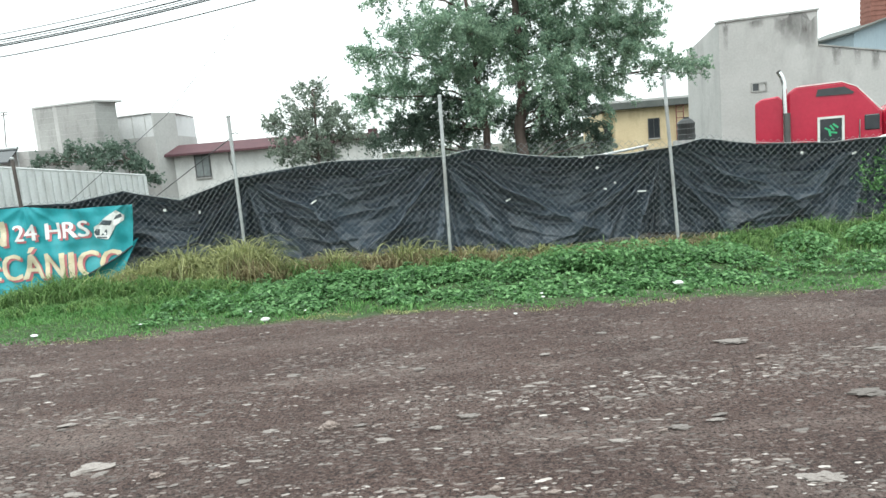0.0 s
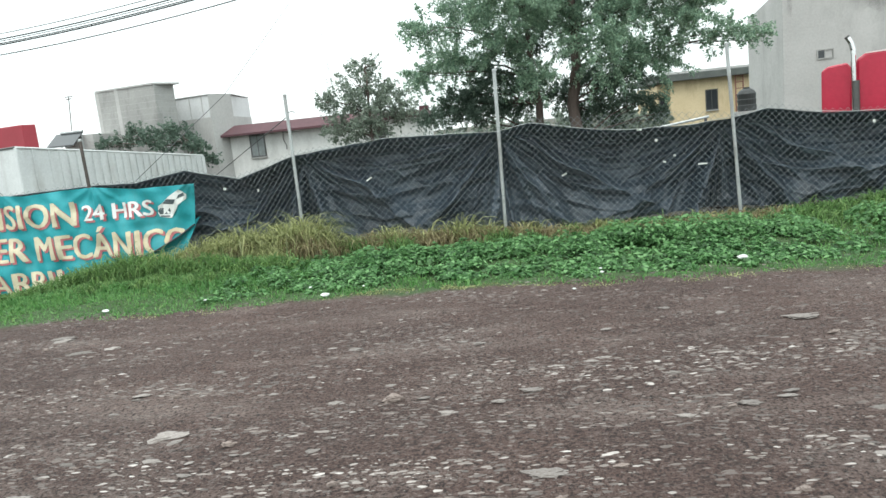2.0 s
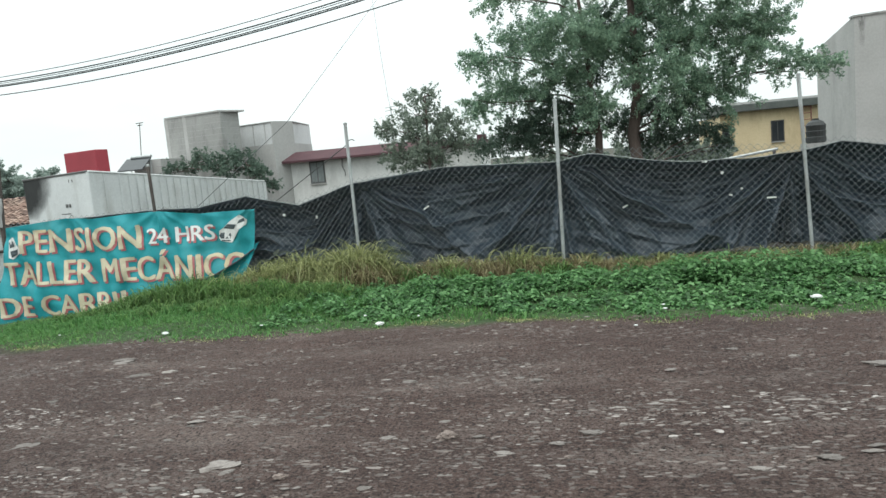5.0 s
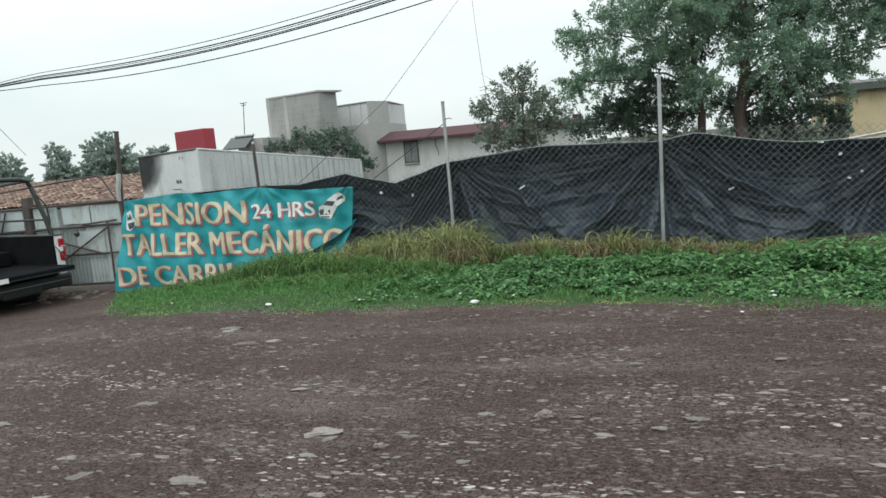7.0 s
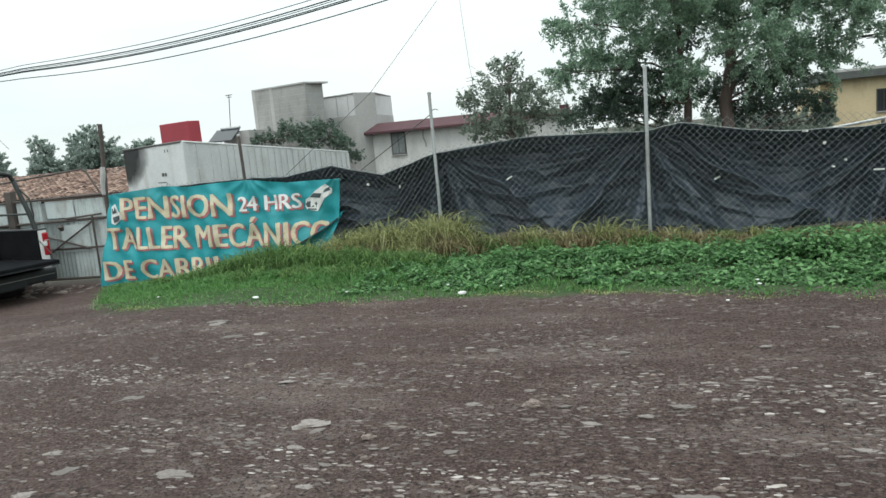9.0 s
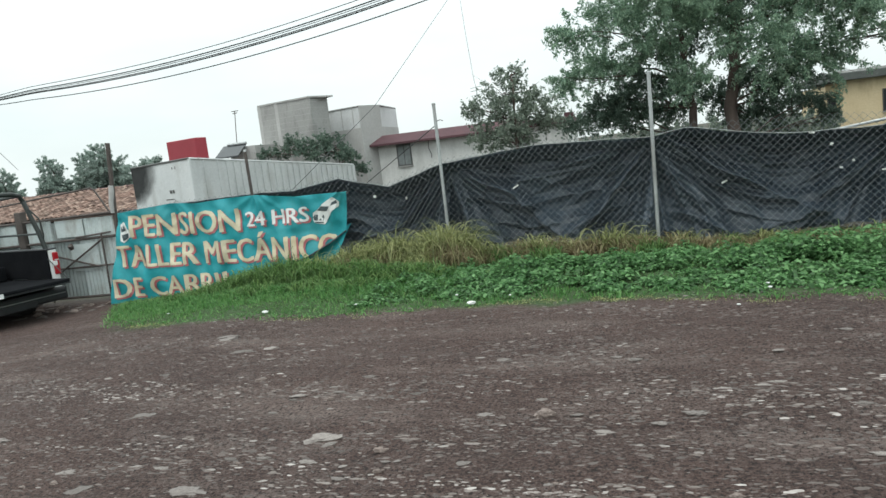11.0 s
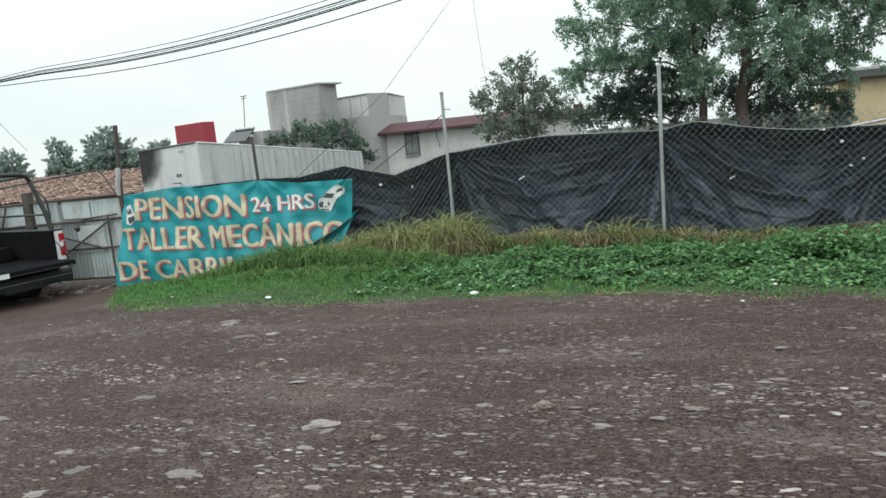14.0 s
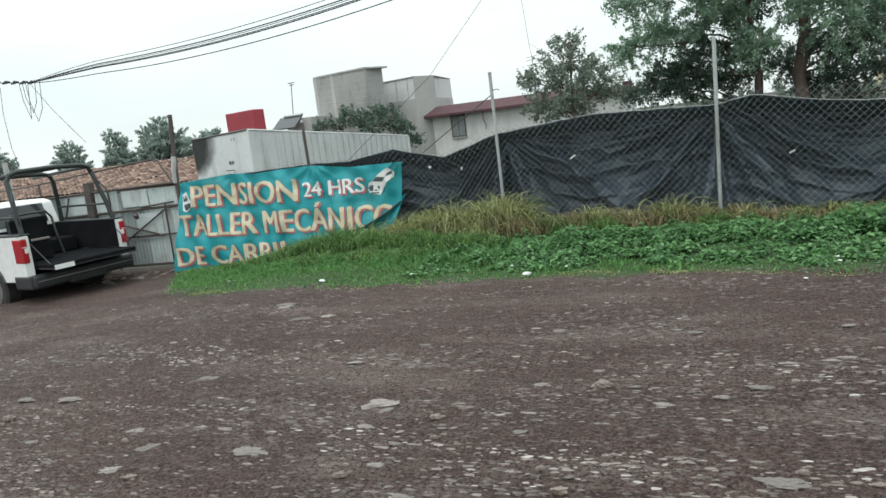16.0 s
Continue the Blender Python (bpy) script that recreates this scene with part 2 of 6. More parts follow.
M_WHITEWALL = surface("white_painted_wall", (0.60, 0.60, 0.58), (0.74, 0.74, 0.72), 0.85, 0.9, 14, stain=(0.45, 0.45, 0.43), bump_s=0.15)
M_PALEBLOCK = surface("pale_sky_lit_cement", (0.52, 0.53, 0.53), (0.64, 0.65, 0.65), 0.85, 0.9, 14, stain=(0.4, 0.4, 0.4), bump_s=0.15)
M_MAROON = surface("maroon_roof_edge", (0.064, 0.031, 0.038), (0.106, 0.049, 0.056), 0.85, 3, 30, bump_s=0.2)
M_REDPAINT = surface("red_tank_paint", (0.25, 0.022, 0.035), (0.32, 0.035, 0.05), 0.6, 1.5, 30, bump_s=0.05)
M_YELLOW = surface("yellow_wall_paint", (0.58, 0.46, 0.28), (0.68, 0.56, 0.36), 0.85, 1.0, 16, stain=(0.42, 0.32, 0.18), bump_s=0.15)
M_DARKROOF = surface("dark_roof_edge", (0.06, 0.07, 0.065), (0.12, 0.13, 0.12), 0.8, 2, 20)
M_BLUEWALL = surface("blue_grey_sheet_wall", (0.22, 0.29, 0.33), (0.30, 0.37, 0.41), 0.7, 1, 20, stretch=(1, 1, 0.2))
M_BRICK = surface("red_brick_chimney", (0.17, 0.07, 0.055), (0.28, 0.13, 0.10), 0.9, 6, 30, bump_s=0.4)
M_TRAILER = surface("weathered_white_sheet", (0.50, 0.52, 0.52), (0.64, 0.66, 0.65), 0.5, 1.2, 24, stain=(0.36, 0.36, 0.34), stain_scale=0.9, bump_s=0.06)
M_SOOT = surface("soot", (0.015, 0.017, 0.017), (0.05, 0.052, 0.052), 0.9, 3, 20)
M_GLASS_DARK = surface("dark_window_glass", (0.02, 0.024, 0.027), (0.045, 0.05, 0.055), 0.08, 1, 5, bump_s=0)
M_FRAME = surface("dark_window_frame", (0.05, 0.05, 0.05), (0.09, 0.09, 0.085), 0.5, 5, 30, bump_s=0)
M_SHEET = surface("grey_green_metal_sheet", (0.27, 0.32, 0.32), (0.42, 0.47, 0.46), 0.5, 1.3, 30, stain=(0.17, 0.15, 0.125), stain_scale=1.6, bump_s=0.1, tint=0.4)
M_BARK = surface("brown_bark", (0.050, 0.040, 0.035), (0.135, 0.10, 0.085), 0.95, 3, 22, stretch=(3, 3, 0.7), bump_s=0.8)
M_CABLE = surface("black_cable", (0.02, 0.022, 0.022), (0.045, 0.05, 0.05), 0.6, 3, 30, bump_s=0)
M_LITTER = surface("white_litter_plastic", (0.52, 0.54, 0.51), (0.66, 0.68, 0.65), 0.45, 5, 40, bump_s=0.1)


def tile_build(nt, bsdf):
    geo = nt.nodes.new("ShaderNodeNewGeometry")
    c = ramp(nt, geo.outputs["Random Per Island"], [(0.0, (0.12, 0.075, 0.06)), (0.5, (0.25, 0.155, 0.12)), (1.0, (0.38, 0.27, 0.215))])
    c = mix(nt, ramp(nt, noise_of(nt, coords(nt), 1.2, 5), [(0.45, 0.0), (0.75, 0.7)]), c, (0.13, 0.095, 0.075))
    nt.links.new(c, bsdf.inputs["Base Color"])
    bsdf.inputs["Roughness"].default_value = 0.9


M_TILE = make_mat("clay_roof_tile", tile_build)
M_LEAF_BIG = leafy("conifer_leaf", (0.06, 0.13, 0.092), (0.17, 0.285, 0.20), (0.36, 0.48, 0.34), patch=0.5)
# The bush's own dark green; on the conifer it paints in crown shade.
M_LEAF_DARK = leafy("dark_leaf_and_crown_shade", (0.04, 0.07, 0.056), (0.095, 0.145, 0.112), (0.17, 0.23, 0.175), patch=0.6)
M_LEAF_FICUS = leafy("grey_green_leaf", (0.06, 0.09, 0.068), (0.16, 0.205, 0.16), (0.31, 0.36, 0.29))
# Greens raised and greyed so the leaf colour carries distance haze.
M_LEAF_FAR = leafy("haze_tinted_far_leaf", (0.20, 0.26, 0.23), (0.30, 0.37, 0.33), (0.38, 0.45, 0.40))
M_LAWN = leafy("short_lawn", (0.022, 0.09, 0.022), (0.065, 0.21, 0.05), (0.19, 0.36, 0.12), patch=1.4)
M_TALL = leafy("long_green_grass", (0.014, 0.04, 0.012), (0.07, 0.18, 0.045), (0.24, 0.36, 0.13), patch=1.2)
M_DRY = leafy("yellowing_grass", (0.035, 0.05, 0.016), (0.17, 0.21, 0.07), (0.52, 0.53, 0.27), patch=1.6)
M_BROWNWEED = leafy("dry_brown_weed", (0.050, 0.034, 0.018), (0.17, 0.135, 0.065), (0.44, 0.39, 0.23), patch=1.6)
M_WEED = leafy("broad_weed_leaf", (0.007, 0.027, 0.009), (0.045, 0.15, 0.042), (0.23, 0.43, 0.18), patch=1.5)
def stain_build(nt, bsdf):
    sep = nt.nodes.new("ShaderNodeSeparateXYZ")
    gen = coords(nt, kind="Generated")
    nt.links.new(gen, sep.inputs[0])
    nt.links.new(mix(nt, noise_of(nt, coords(nt), 5, 4), (0.10, 0.10, 0.095), (0.20, 0.195, 0.185)), bsdf.inputs["Base Color"])
    bsdf.inputs["Roughness"].default_value = 0.95
    side = ramp(nt, sep.outputs["X"], [(0.0, 0.0), (0.35, 1.0), (0.65, 1.0), (1.0, 0.0)])
    down = ramp(nt, sep.outputs["Z"], [(0.0, 0.0), (0.7, 1.0), (0.95, 1.0), (1.0, 0.6)])
    grain = ramp(nt, noise_of(nt, coords(nt, (1.3, 1.3, 0.7)), 2.0, 6), [(0.28, 0.0), (0.7, 0.8)])
    nt.links.new(mix(nt, 1.0, mix(nt, 1.0, side, down, "MULTIPLY"), grain, "MULTIPLY"), bsdf.inputs["Alpha"])


M_STAIN = make_mat("water_stain", stain_build)


# ---- mesh helpers ----
def part(name, bm, material, parent=None, label="", smooth=False):
    """One bmesh as one mesh object, under a thing or a part."""
    me = bpy.data.meshes.new(name)
    bm.to_mesh(me)
    bm.free()
    me.materials.append(material)
    if smooth:
        for p in me.polygons:
            p.use_smooth = True
    ob = new(name, me)
    if parent:
        ob.parent = parent
    if label:
        tagged(ob, label)
    return ob


def raw(name, verts, faces, material, parent=None, label="", smooth=False):
    me = bpy.data.meshes.new(name)
    me.from_pydata([tuple(v) for v in verts], [], faces)
    me.materials.append(material)
    if smooth:
        me.polygons.foreach_set("use_smooth", [True] * len(me.polygons))
    me.update()
    ob = new(name, me)
    if parent:
        ob.parent = parent
    if label:
        tagged(ob, label)
    return ob


def thing(name, label, category, at=(0, 0, 0), turn=0.0, group="", kind=""):
    ob = new(name)
    ob.matrix_world = pose(*at, 0, 0, turn)
    return tagged(ob, label, category, group, kind)


def box(bm, x0, x1, y0, y1, z0, z1, bevel=0.0):
    r = bmesh.ops.create_cube(bm, size=1.0)
    vs = r["verts"]
    for v in vs:
        v.co = Vector(((x0 + x1) / 2 + v.co.x * (x1 - x0), (y0 + y1) / 2 + v.co.y * (y1 - y0), (z0 + z1) / 2 + v.co.z * (z1 - z0)))
    if bevel:
        es = list({e for v in vs for e in v.link_edges})
        bmesh.ops.bevel(bm, geom=es, offset=bevel, segments=2, affect="EDGES", profile=0.5)
    return bm


def boxes(*dims, bevel=0.0):
    bm = bmesh.new()
    for d in dims:
        box(bm, *d, bevel=bevel)
    return bm


def prism(bm, poly, axis, a, b, bevel=0.0):
    """A profile of (u, v) swept along an axis: 'z' takes (x, y), 'y' takes (x, z), 'x' takes (y, z)."""
    def at(u, v, w):
        return {"z": (u, v, w), "y": (u, w, v), "x": (w, u, v)}[axis]
    n = len(poly)
    lo = [bm.verts.new(at(u, v, a)) for u, v in poly]
    hi = [bm.verts.new(at(u, v, b)) for u, v in poly]
    fs = [bm.faces.new(lo), bm.faces.new(hi)]
    for i in range(n):
        fs.append(bm.faces.new((lo[i], lo[(i + 1) % n], hi[(i + 1) % n], hi[i])))
    bmesh.ops.recalc_face_normals(bm, faces=fs)
    if bevel:
        es = list({e for f in fs for e in f.edges})
        bmesh.ops.bevel(bm, geom=es, offset=bevel, segments=2, affect="EDGES", profile=0.5)
    return bm


def tube(bm, pts, radius, sides=8, cap=True):
    """A round bar through points; radius: one number or one a point."""
    pts = [Vector(p) for p in pts]
    rad = radius if isinstance(radius, (list, tuple)) else [radius] * len(pts)
    rings = []
    up = Vector((0.13, 0.31, 0.94))
    for i, p in enumerate(pts):
        d = (pts[min(i + 1, len(pts) - 1)] - pts[max(i - 1, 0)]).normalized()
        if abs(d.dot(up)) > 0.95:
            up = Vector((0.94, 0.13, 0.31))
        u = d.cross(up).normalized()
        w = d.cross(u)
        up = -w if w.dot(up) < 0 else w
        rings.append([bm.verts.new(p + (u * math.cos(k * math.tau / sides) + w * math.sin(k * math.tau / sides)) * rad[i]) for k in range(sides)])
    for a, b in zip(rings, rings[1:]):
        for k in range(sides):
            bm.faces.new((a[k], a[(k + 1) % sides], b[(k + 1) % sides], b[k]))
    if cap:
        bm.faces.new(rings[0][::-1])
        bm.faces.new(rings[-1])
    return bm


def smooth_step(a, b, x):
    t = min(1.0, max(0.0, (x - a) / (b - a)))
    return t * t * (3 - 2 * t)


def along(table, x):
    return float(np.interp(x, [p[0] for p in table], [p[1] for p in table]))


# ---- ground: dirt road, verge and lower yard in one sheet ----
def ground_z(x, y):
    z = -0.30 * smooth_step(-4.5, -10.5, x) if x < -4.5 else 0.0
    z -= 0.10 * smooth_step(-10.5, -13.0, x)
    bank = smooth_step(7.2, 9.4, y) * 0.06 * smooth_step(-7.2, -5.2, x)
    drop = smooth_step(10.6, 13.5, y)
    return (z + bank) * (1 - drop) + (-1.05) * drop


def spread(lo, hi, step, far_lo, far_hi):
    core = list(np.arange(lo, hi, step))
    out, d = [hi], step
    while out[-1] < far_hi:
        d *= 1.35
        out.append(out[-1] + d)
    low, d = [lo], step
    while low[-1] > far_lo:
        d *= 1.35
        low.append(low[-1] - d)
    return np.array(low[:0:-1] + core + out)


gx = spread(-13.0, 8.0, 0.045, -600, 600)
gy = spread(2.0, 10.5, 0.045, -300, 900)
verts = []
for yy in gy:
    for xx in gx:
        zz = ground_z(xx, yy)
        if -16 < xx < 12 and 1 < yy < 11:
            n = noise.noise(Vector((xx * 0.5, yy * 1.6, 0.0))) * 0.022 + noise.noise(Vector((xx * 2.6, yy * 4.0, 3.0))) * 0.010
            n += noise.noise(Vector((xx * 9, yy * 11, 7.0))) * 0.008
            zz += n
        verts.append((xx, yy, zz))
nx = len(gx)
faces = [(j * nx + i, j * nx + i + 1, (j + 1) * nx + i + 1, (j + 1) * nx + i) for j in range(len(gy) - 1) for i in range(nx - 1)]
ground = raw("ground", verts, faces, M_DIRT, smooth=True)
tagged(ground, "damp reddish-brown dirt road with stones and a soil verge", "ground", kind="structure")

# ---- chain-link fence ----
FENCE_Y = 10.1
MESH_TOP = [(-8.75, 1.30), (-7.1, 1.34), (-6.06, 1.37), (-5.44, 1.35), (-4.65, 1.46), (-3.85, 1.27), (-2.95, 1.53), (-1.6, 1.64), (-0.6, 1.60), (0, 1.58), (0.46, 1.66), (0.97, 1.62), (1.9, 1.58), (2.64, 1.52), (3.15, 1.46), (3.67, 1.53), (4.4, 1.38), (5.4, 1.32), (6.3, 1.33), (9.3, 1.34)]
CLOTH_TOP = [(-8.75, 1.27), (-7.1, 1.33), (-6.06, 1.35), (-5.44, 1.33), (-4.65, 1.44), (-3.85, 1.24), (-2.95, 1.50), (-1.6, 1.61), (-0.6, 1.57), (0, 1.54), (0.46, 1.62), (0.97, 1.50), (1.63, 1.39), (2.64, 1.37), (3.15, 1.41), (3.67, 1.49), (4.4, 1.36), (5.4, 1.29), (6.3, 1.31), (9.3, 1.32)]
fence = thing("chain_link_fence", "galvanised chain-link fence on steel posts along a grassy verge", "fence")
POSTS = [(-6.06, -6.10, 2.02, 0.030), (-2.95, -2.96, 2.34, 0.030), (-0.02, 0.01, 2.37, 0.031), (3.23, 3.11, 2.38, 0.030), (6.3, 6.28, 2.35, 0.030), (9.3, 9.3, 2.35, 0.030)]
for xb, xt, zt, r in POSTS:
    r *= 0.8
    bm = bmesh.new()
    tube(bm, [(xb, FENCE_Y - 0.05, ground_z(xb, FENCE_Y) - 0.1), ((xb + xt) / 2, FENCE_Y - 0.05, zt / 2), (xt, FENCE_Y - 0.05, zt)], r, 14)
    post = part("post", bm, M_RUSTPIPE if xb < -5 else M_GALV, fence, smooth=False)
    bm = bmesh.new()
    tube(bm, [(xt, FENCE_Y - 0.05, zt - 0.005), (xt, FENCE_Y - 0.05, zt + 0.02), (xt, FENCE_Y - 0.05, zt + 0.03)], [r + 0.004, r + 0.004, 0.012], 12)
    part("post_cap", bm, M_GALV, post)
    for fz in (0.35, 0.62, 0.9):
        zz = fz * along(MESH_TOP, xb) + 0.1
        xx = xb + (xt - xb) * zz / zt
        bm = bmesh.new()
        tube(bm, [(xx + (r + 0.003) * math.cos(a), FENCE_Y - 0.05 + (r + 0.003) * math.sin(a), zz) for a in np.linspace(0, math.tau, 13)], 0.0025, 4, cap=False)
        part("tie_wire", bm, M_WIRE, post)

# woven wire: each wire zigzags upwards and hooks into its neighbours
PITCH, ROWS_UP = 0.094, 18
wire_v, wire_f = [], []
xw = -8.7
while xw < 9.3:
    top, bot = along(MESH_TOP, xw), ground_z(xw, FENCE_Y) + 0.02
    sag = 0.012 * noise.noise(Vector((xw * 0.8, 0, 0)))
    steps = int((top + 0.03 - bot) / (PITCH / 2))
    base = len(wire_v)
    side = 1 if int(round((xw + 8.7) / (PITCH / 2))) % 2 else -1
    for k in range(steps + 1):
        z = top + 0.03 - k * PITCH / 2
        s = side * (1 if k % 2 else -1)
        wob = 0.01 * noise.noise(Vector((xw * 1.5, z * 2.0, 4.0)))
        px, py = xw + s * (PITCH / 4 + 0.001) + wob, FENCE_Y + 0.003 * s + sag
        r = 0.0025
        wire_v += [(px - r, py - r, z), (px + r, py - r, z), (px, py + r, z)]
        if k:
            o = base + 3 * k
            wire_f += [(o - 3, o - 2, o + 1, o), (o - 2, o - 1, o + 2, o + 1), (o - 1, o - 3, o, o + 2)]
    xw += PITCH / 2
raw("woven_wire", wire_v, wire_f, M_WIRE, fence, "grey diamond chain-link wire")
bm = bmesh.new()
tube(bm, [(x, FENCE_Y + 0.014, along(CLOTH_TOP, x) + 0.008 + 0.006 * math.sin(x * 9)) for x in np.arange(-8.7, 9.3, 0.12)], 0.0045, 5)
part("top_wire", bm, M_GALV, fence)

# ---- black shade cloth hung behind the wire in swags ----
BAYS = [-8.75, -6.06, -2.95, 0.0, 3.15, 6.3, 9.3]
CLOTH_LOW = [(-8.75, -0.2), (-6, 0.0), (-3, 0.12), (-1.56, 0.22), (-0.2, 0.04), (1.2, 0.03), (2.6, 0.12), (4.1, 0.07), (5.3, 0.10), (9.3, 0.1)]


def cloth_y(x, v, H):
    """How far the cloth stands back from the wire: folds that fan out from the posts, with slack swags between."""
    for a, b in zip(BAYS, BAYS[1:]):
        if a <= x <= b:
            break
    L = b - a
    u = (x - a) / L
    d = v * H
    k = int(round(a * 10)) % 7
    out = 0.0
    for e, w, sgn in ((x - a, (1 - u) ** 1.1, 1), (b - x, u ** 1.1, -1)):
        warp = noise.noise(Vector((x * 1.2, d * 1.5, k + sgn)))
        ang = math.atan2(d + 0.02, e + 0.06)
        rr = math.hypot(d, e)
        f = abs(math.sin(ang * 5.4 + k * 1.7 + sgn * 0.4 + 0.7 * warp)) ** 0.6 * 2 - 1
        f += 0.36 * (abs(math.sin(ang * 13.0 + k * 0.9 + 0.9 * warp)) ** 0.6 * 2 - 1)
        f += 0.06 * math.sin(ang * 37 + 3 * warp)
        out += 0.20 * w * min(1.0, rr * 1.1) * f
    sw = d - 0.42 * 4 * u * (1 - u) * (0.3 + 0.7 * v)
    ph = sw * 19 + 2.6 * noise.noise(Vector((x * 0.7, d * 0.9, k + 5.0)))
    mid = (4 * u * (1 - u)) ** 0.8
    out += 0.022 * mid * math.sin(ph * 1.7 + 1.3 * noise.noise(Vector((x * 1.8, d * 2.4, k))))
    out += 0.085 * mid * (abs(math.sin(ph * 0.62)) ** 0.6 * 2 - 1) * (0.5 + 0.45 * noise.noise(Vector((x * 0.9, d * 2.1, 9.0 + k))))
    out += 0.035 * noise.noise(Vector((x * 1.1, d * 2.2, 2.0))) + 0.02 * noise.noise(Vector((x * 3.2, d * 5.5, 8.0))) + 0.012 * noise.noise(Vector((x * 6, d * 9, 6.0)))
    return out


cx = np.arange(-8.72, 9.28, 0.024)
NV = 74
cv, cf = [], []
for x in cx:
    top, low = along(CLOTH_TOP, x), along(CLOTH_LOW, x) + 0.05 * noise.noise(Vector((x * 1.1, 1, 1)))
    top += 0.012 * noise.noise(Vector((x * 3.0, 4, 1)))
    for j in range(NV):
        v = j / (NV - 1)
        cv.append((x, FENCE_Y + max(0.03, 0.44 + 1.3 * cloth_y(float(x), v, top - low) * (0.15 + 0.85 * smooth_step(0, 0.14, v)) - 0.37 * (1 - smooth_step(0, 0.12, v))), top + (low - top) * v))
for i in range(len(cx) - 1):
    for j in range(NV - 1):
        a = i * NV + j
        cf.append((a, a + 1, a + NV + 1, a + NV))
shade_cloth = raw("shade_cloth", cv, cf, M_SHADE, smooth=True)
tagged(shade_cloth, "black woven shade cloth sagging in folds behind chain-link wire", "shade cloth")

# pale scraps of plastic caught in the wire
for i, (x, z, w, h, a) in enumerate([(2.75, 0.83, 0.17, 0.03, 2), (2.24, 0.905, 0.06, 0.03, 15), (5.0, 1.18, 0.06, 0.05, 40), (5.72, 1.12, 0.04, 0.09, 70), (-1.9, 1.06, 0.03, 0.13, 60), (0.86, 0.86, 0.11, 0.03, -25), (1.92, 1.38, 0.10, 0.04, 5), (-4.05, 1.12, 0.06, 0.05, 20), (2.14, 1.21, 0.05, 0.05, 30), (2.38, 0.98, 0.04, 0.04, 80), (-3.55, 1.05, 0.04, 0.06, 12)]):
    bm = bmesh.new()
    bmesh.ops.create_grid(bm, x_segments=4, y_segments=3, size=0.5)
    for v in bm.verts:
        v.co = Vector((v.co.x * w * 0.7, 0.02 * noise.noise(v.co * 3 + Vector((i, 0, 0))), v.co.y * h * (0.7 + 0.6 * noise.noise(v.co * 4 + Vector((i, 2, 0))))))
    bmesh.ops.solidify(bm, geom=bm.faces[:], thickness=0.002)
    scrap = part("plastic_scrap", bm, M_LITTER)
    scrap.matrix_world = pose(x, FENCE_Y - 0.012, z, 0, a, 0)
    tagged(scrap, "small white plastic scrap caught in the fence wire", "litter", "scraps in the fence")

# ---- printed banner tied to the fence ----
B_TOP = [(-8.62, 1.27), (-8.2, 1.30), (-7.55, 1.345), (-7.03, 1.305), (-6.5, 1.33), (-5.95, 1.335), (-5.33, 1.25), (-4.42, 1.25)]
B_LOW = [(-8.97, -0.26), (-8.31, -0.25), (-7.6, -0.20), (-6.9, -0.12), (-6.35, -0.02), (-5.9, 0.09), (-5.51, 0.19), (-5.14, 0.32), (-4.79, 0.49), (-4.62, 0.60), (-4.42, 0.70)]


def banner_y(x, z):
    """The vinyl's gentle waves and pulls."""
    y = 0.022 * math.sin(x * 5.1 + z * 2.0) + 0.020 * math.sin(x * 10.3 - z * 4.1 + 1.0) + 0.012 * math.sin(x * 17.0 + z * 9.0)
    # pulls that fan out below the ties
    for tx, tz, amp in ((-5.95, 1.335, 0.030), (-7.5, 1.34, 0.018), (-4.45, 1.25, 0.026), (-8.6, 1.27, 0.022)):
        e, d = x - tx, tz - z + 0.05
        y += amp * (abs(math.sin(math.atan2(e, d) * 6.5 + 0.6)) ** 0.7 - 0.5) * max(0.0, 1 - math.hypot(e, d) / 1.25)
    y += 0.030 * math.exp(-((x + 6.62 - 0.45 * (z - 0.3)) / 0.07) ** 2) * smooth_step(0.75, 0.25, z)
    y += 0.04 * noise.noise(Vector((x * 1.2, z * 2.2, 3.3))) + 0.02 * noise.noise(Vector((x * 5, z * 7, 1.3)))
    return FENCE_Y - 0.16 - 0.05 * smooth_step(0.9, 0.0, z) + y


banner = thing("banner", "teal vinyl banner with cream lettering tied to the fence", "banner")
bx = np.arange(-8.62, -4.41, 0.025)
NB = 44
bv, bf = [], []
for x in bx:
    u = (x + 8.62) / 4.2
    xl = x - 0.35 * (1 - u) ** 4 - 0.10 * u ** 4
    for j in range(NB):
        v = j / (NB - 1)
        xx = x + (xl - x) * v
        top, low = along(B_TOP, x), along(B_LOW, xl)
        z = top + (low - top) * v
        bv.append((xx, banner_y(xx, z), z))
for i in range(len(bx) - 1):
    for j in range(NB - 1):
        a = i * NB + j
        bf.append((a, a + 1, a + NB + 1, a + NB))
raw("vinyl_sheet", bv, bf, M_BANNER, banner, smooth=True)
# the torn lower corner hangs folded back behind the sheet
fv, ff = [], []
for i in range(14):
    for j in range(14):
        u, v = i / 13, j / 13
        x = -5.28 + u * 0.82 - v * (0.1 + 0.25 * u)
        z = 0.36 + 0.40 * u - v * (0.12 + 0.48 * u)
        fv.append((x, FENCE_Y - 0.085 + 0.03 * math.sin(u * 9 + v * 4), z))
        if i and j:
            a = i * 14 + j
            ff.append((a - 15, a - 14, a, a - 1))
raw("folded_corner", fv, ff, M_BANNER, banner, smooth=True)
# Rolled edge; its dark colour paints in the shadow of the fold.
bm = bmesh.new()
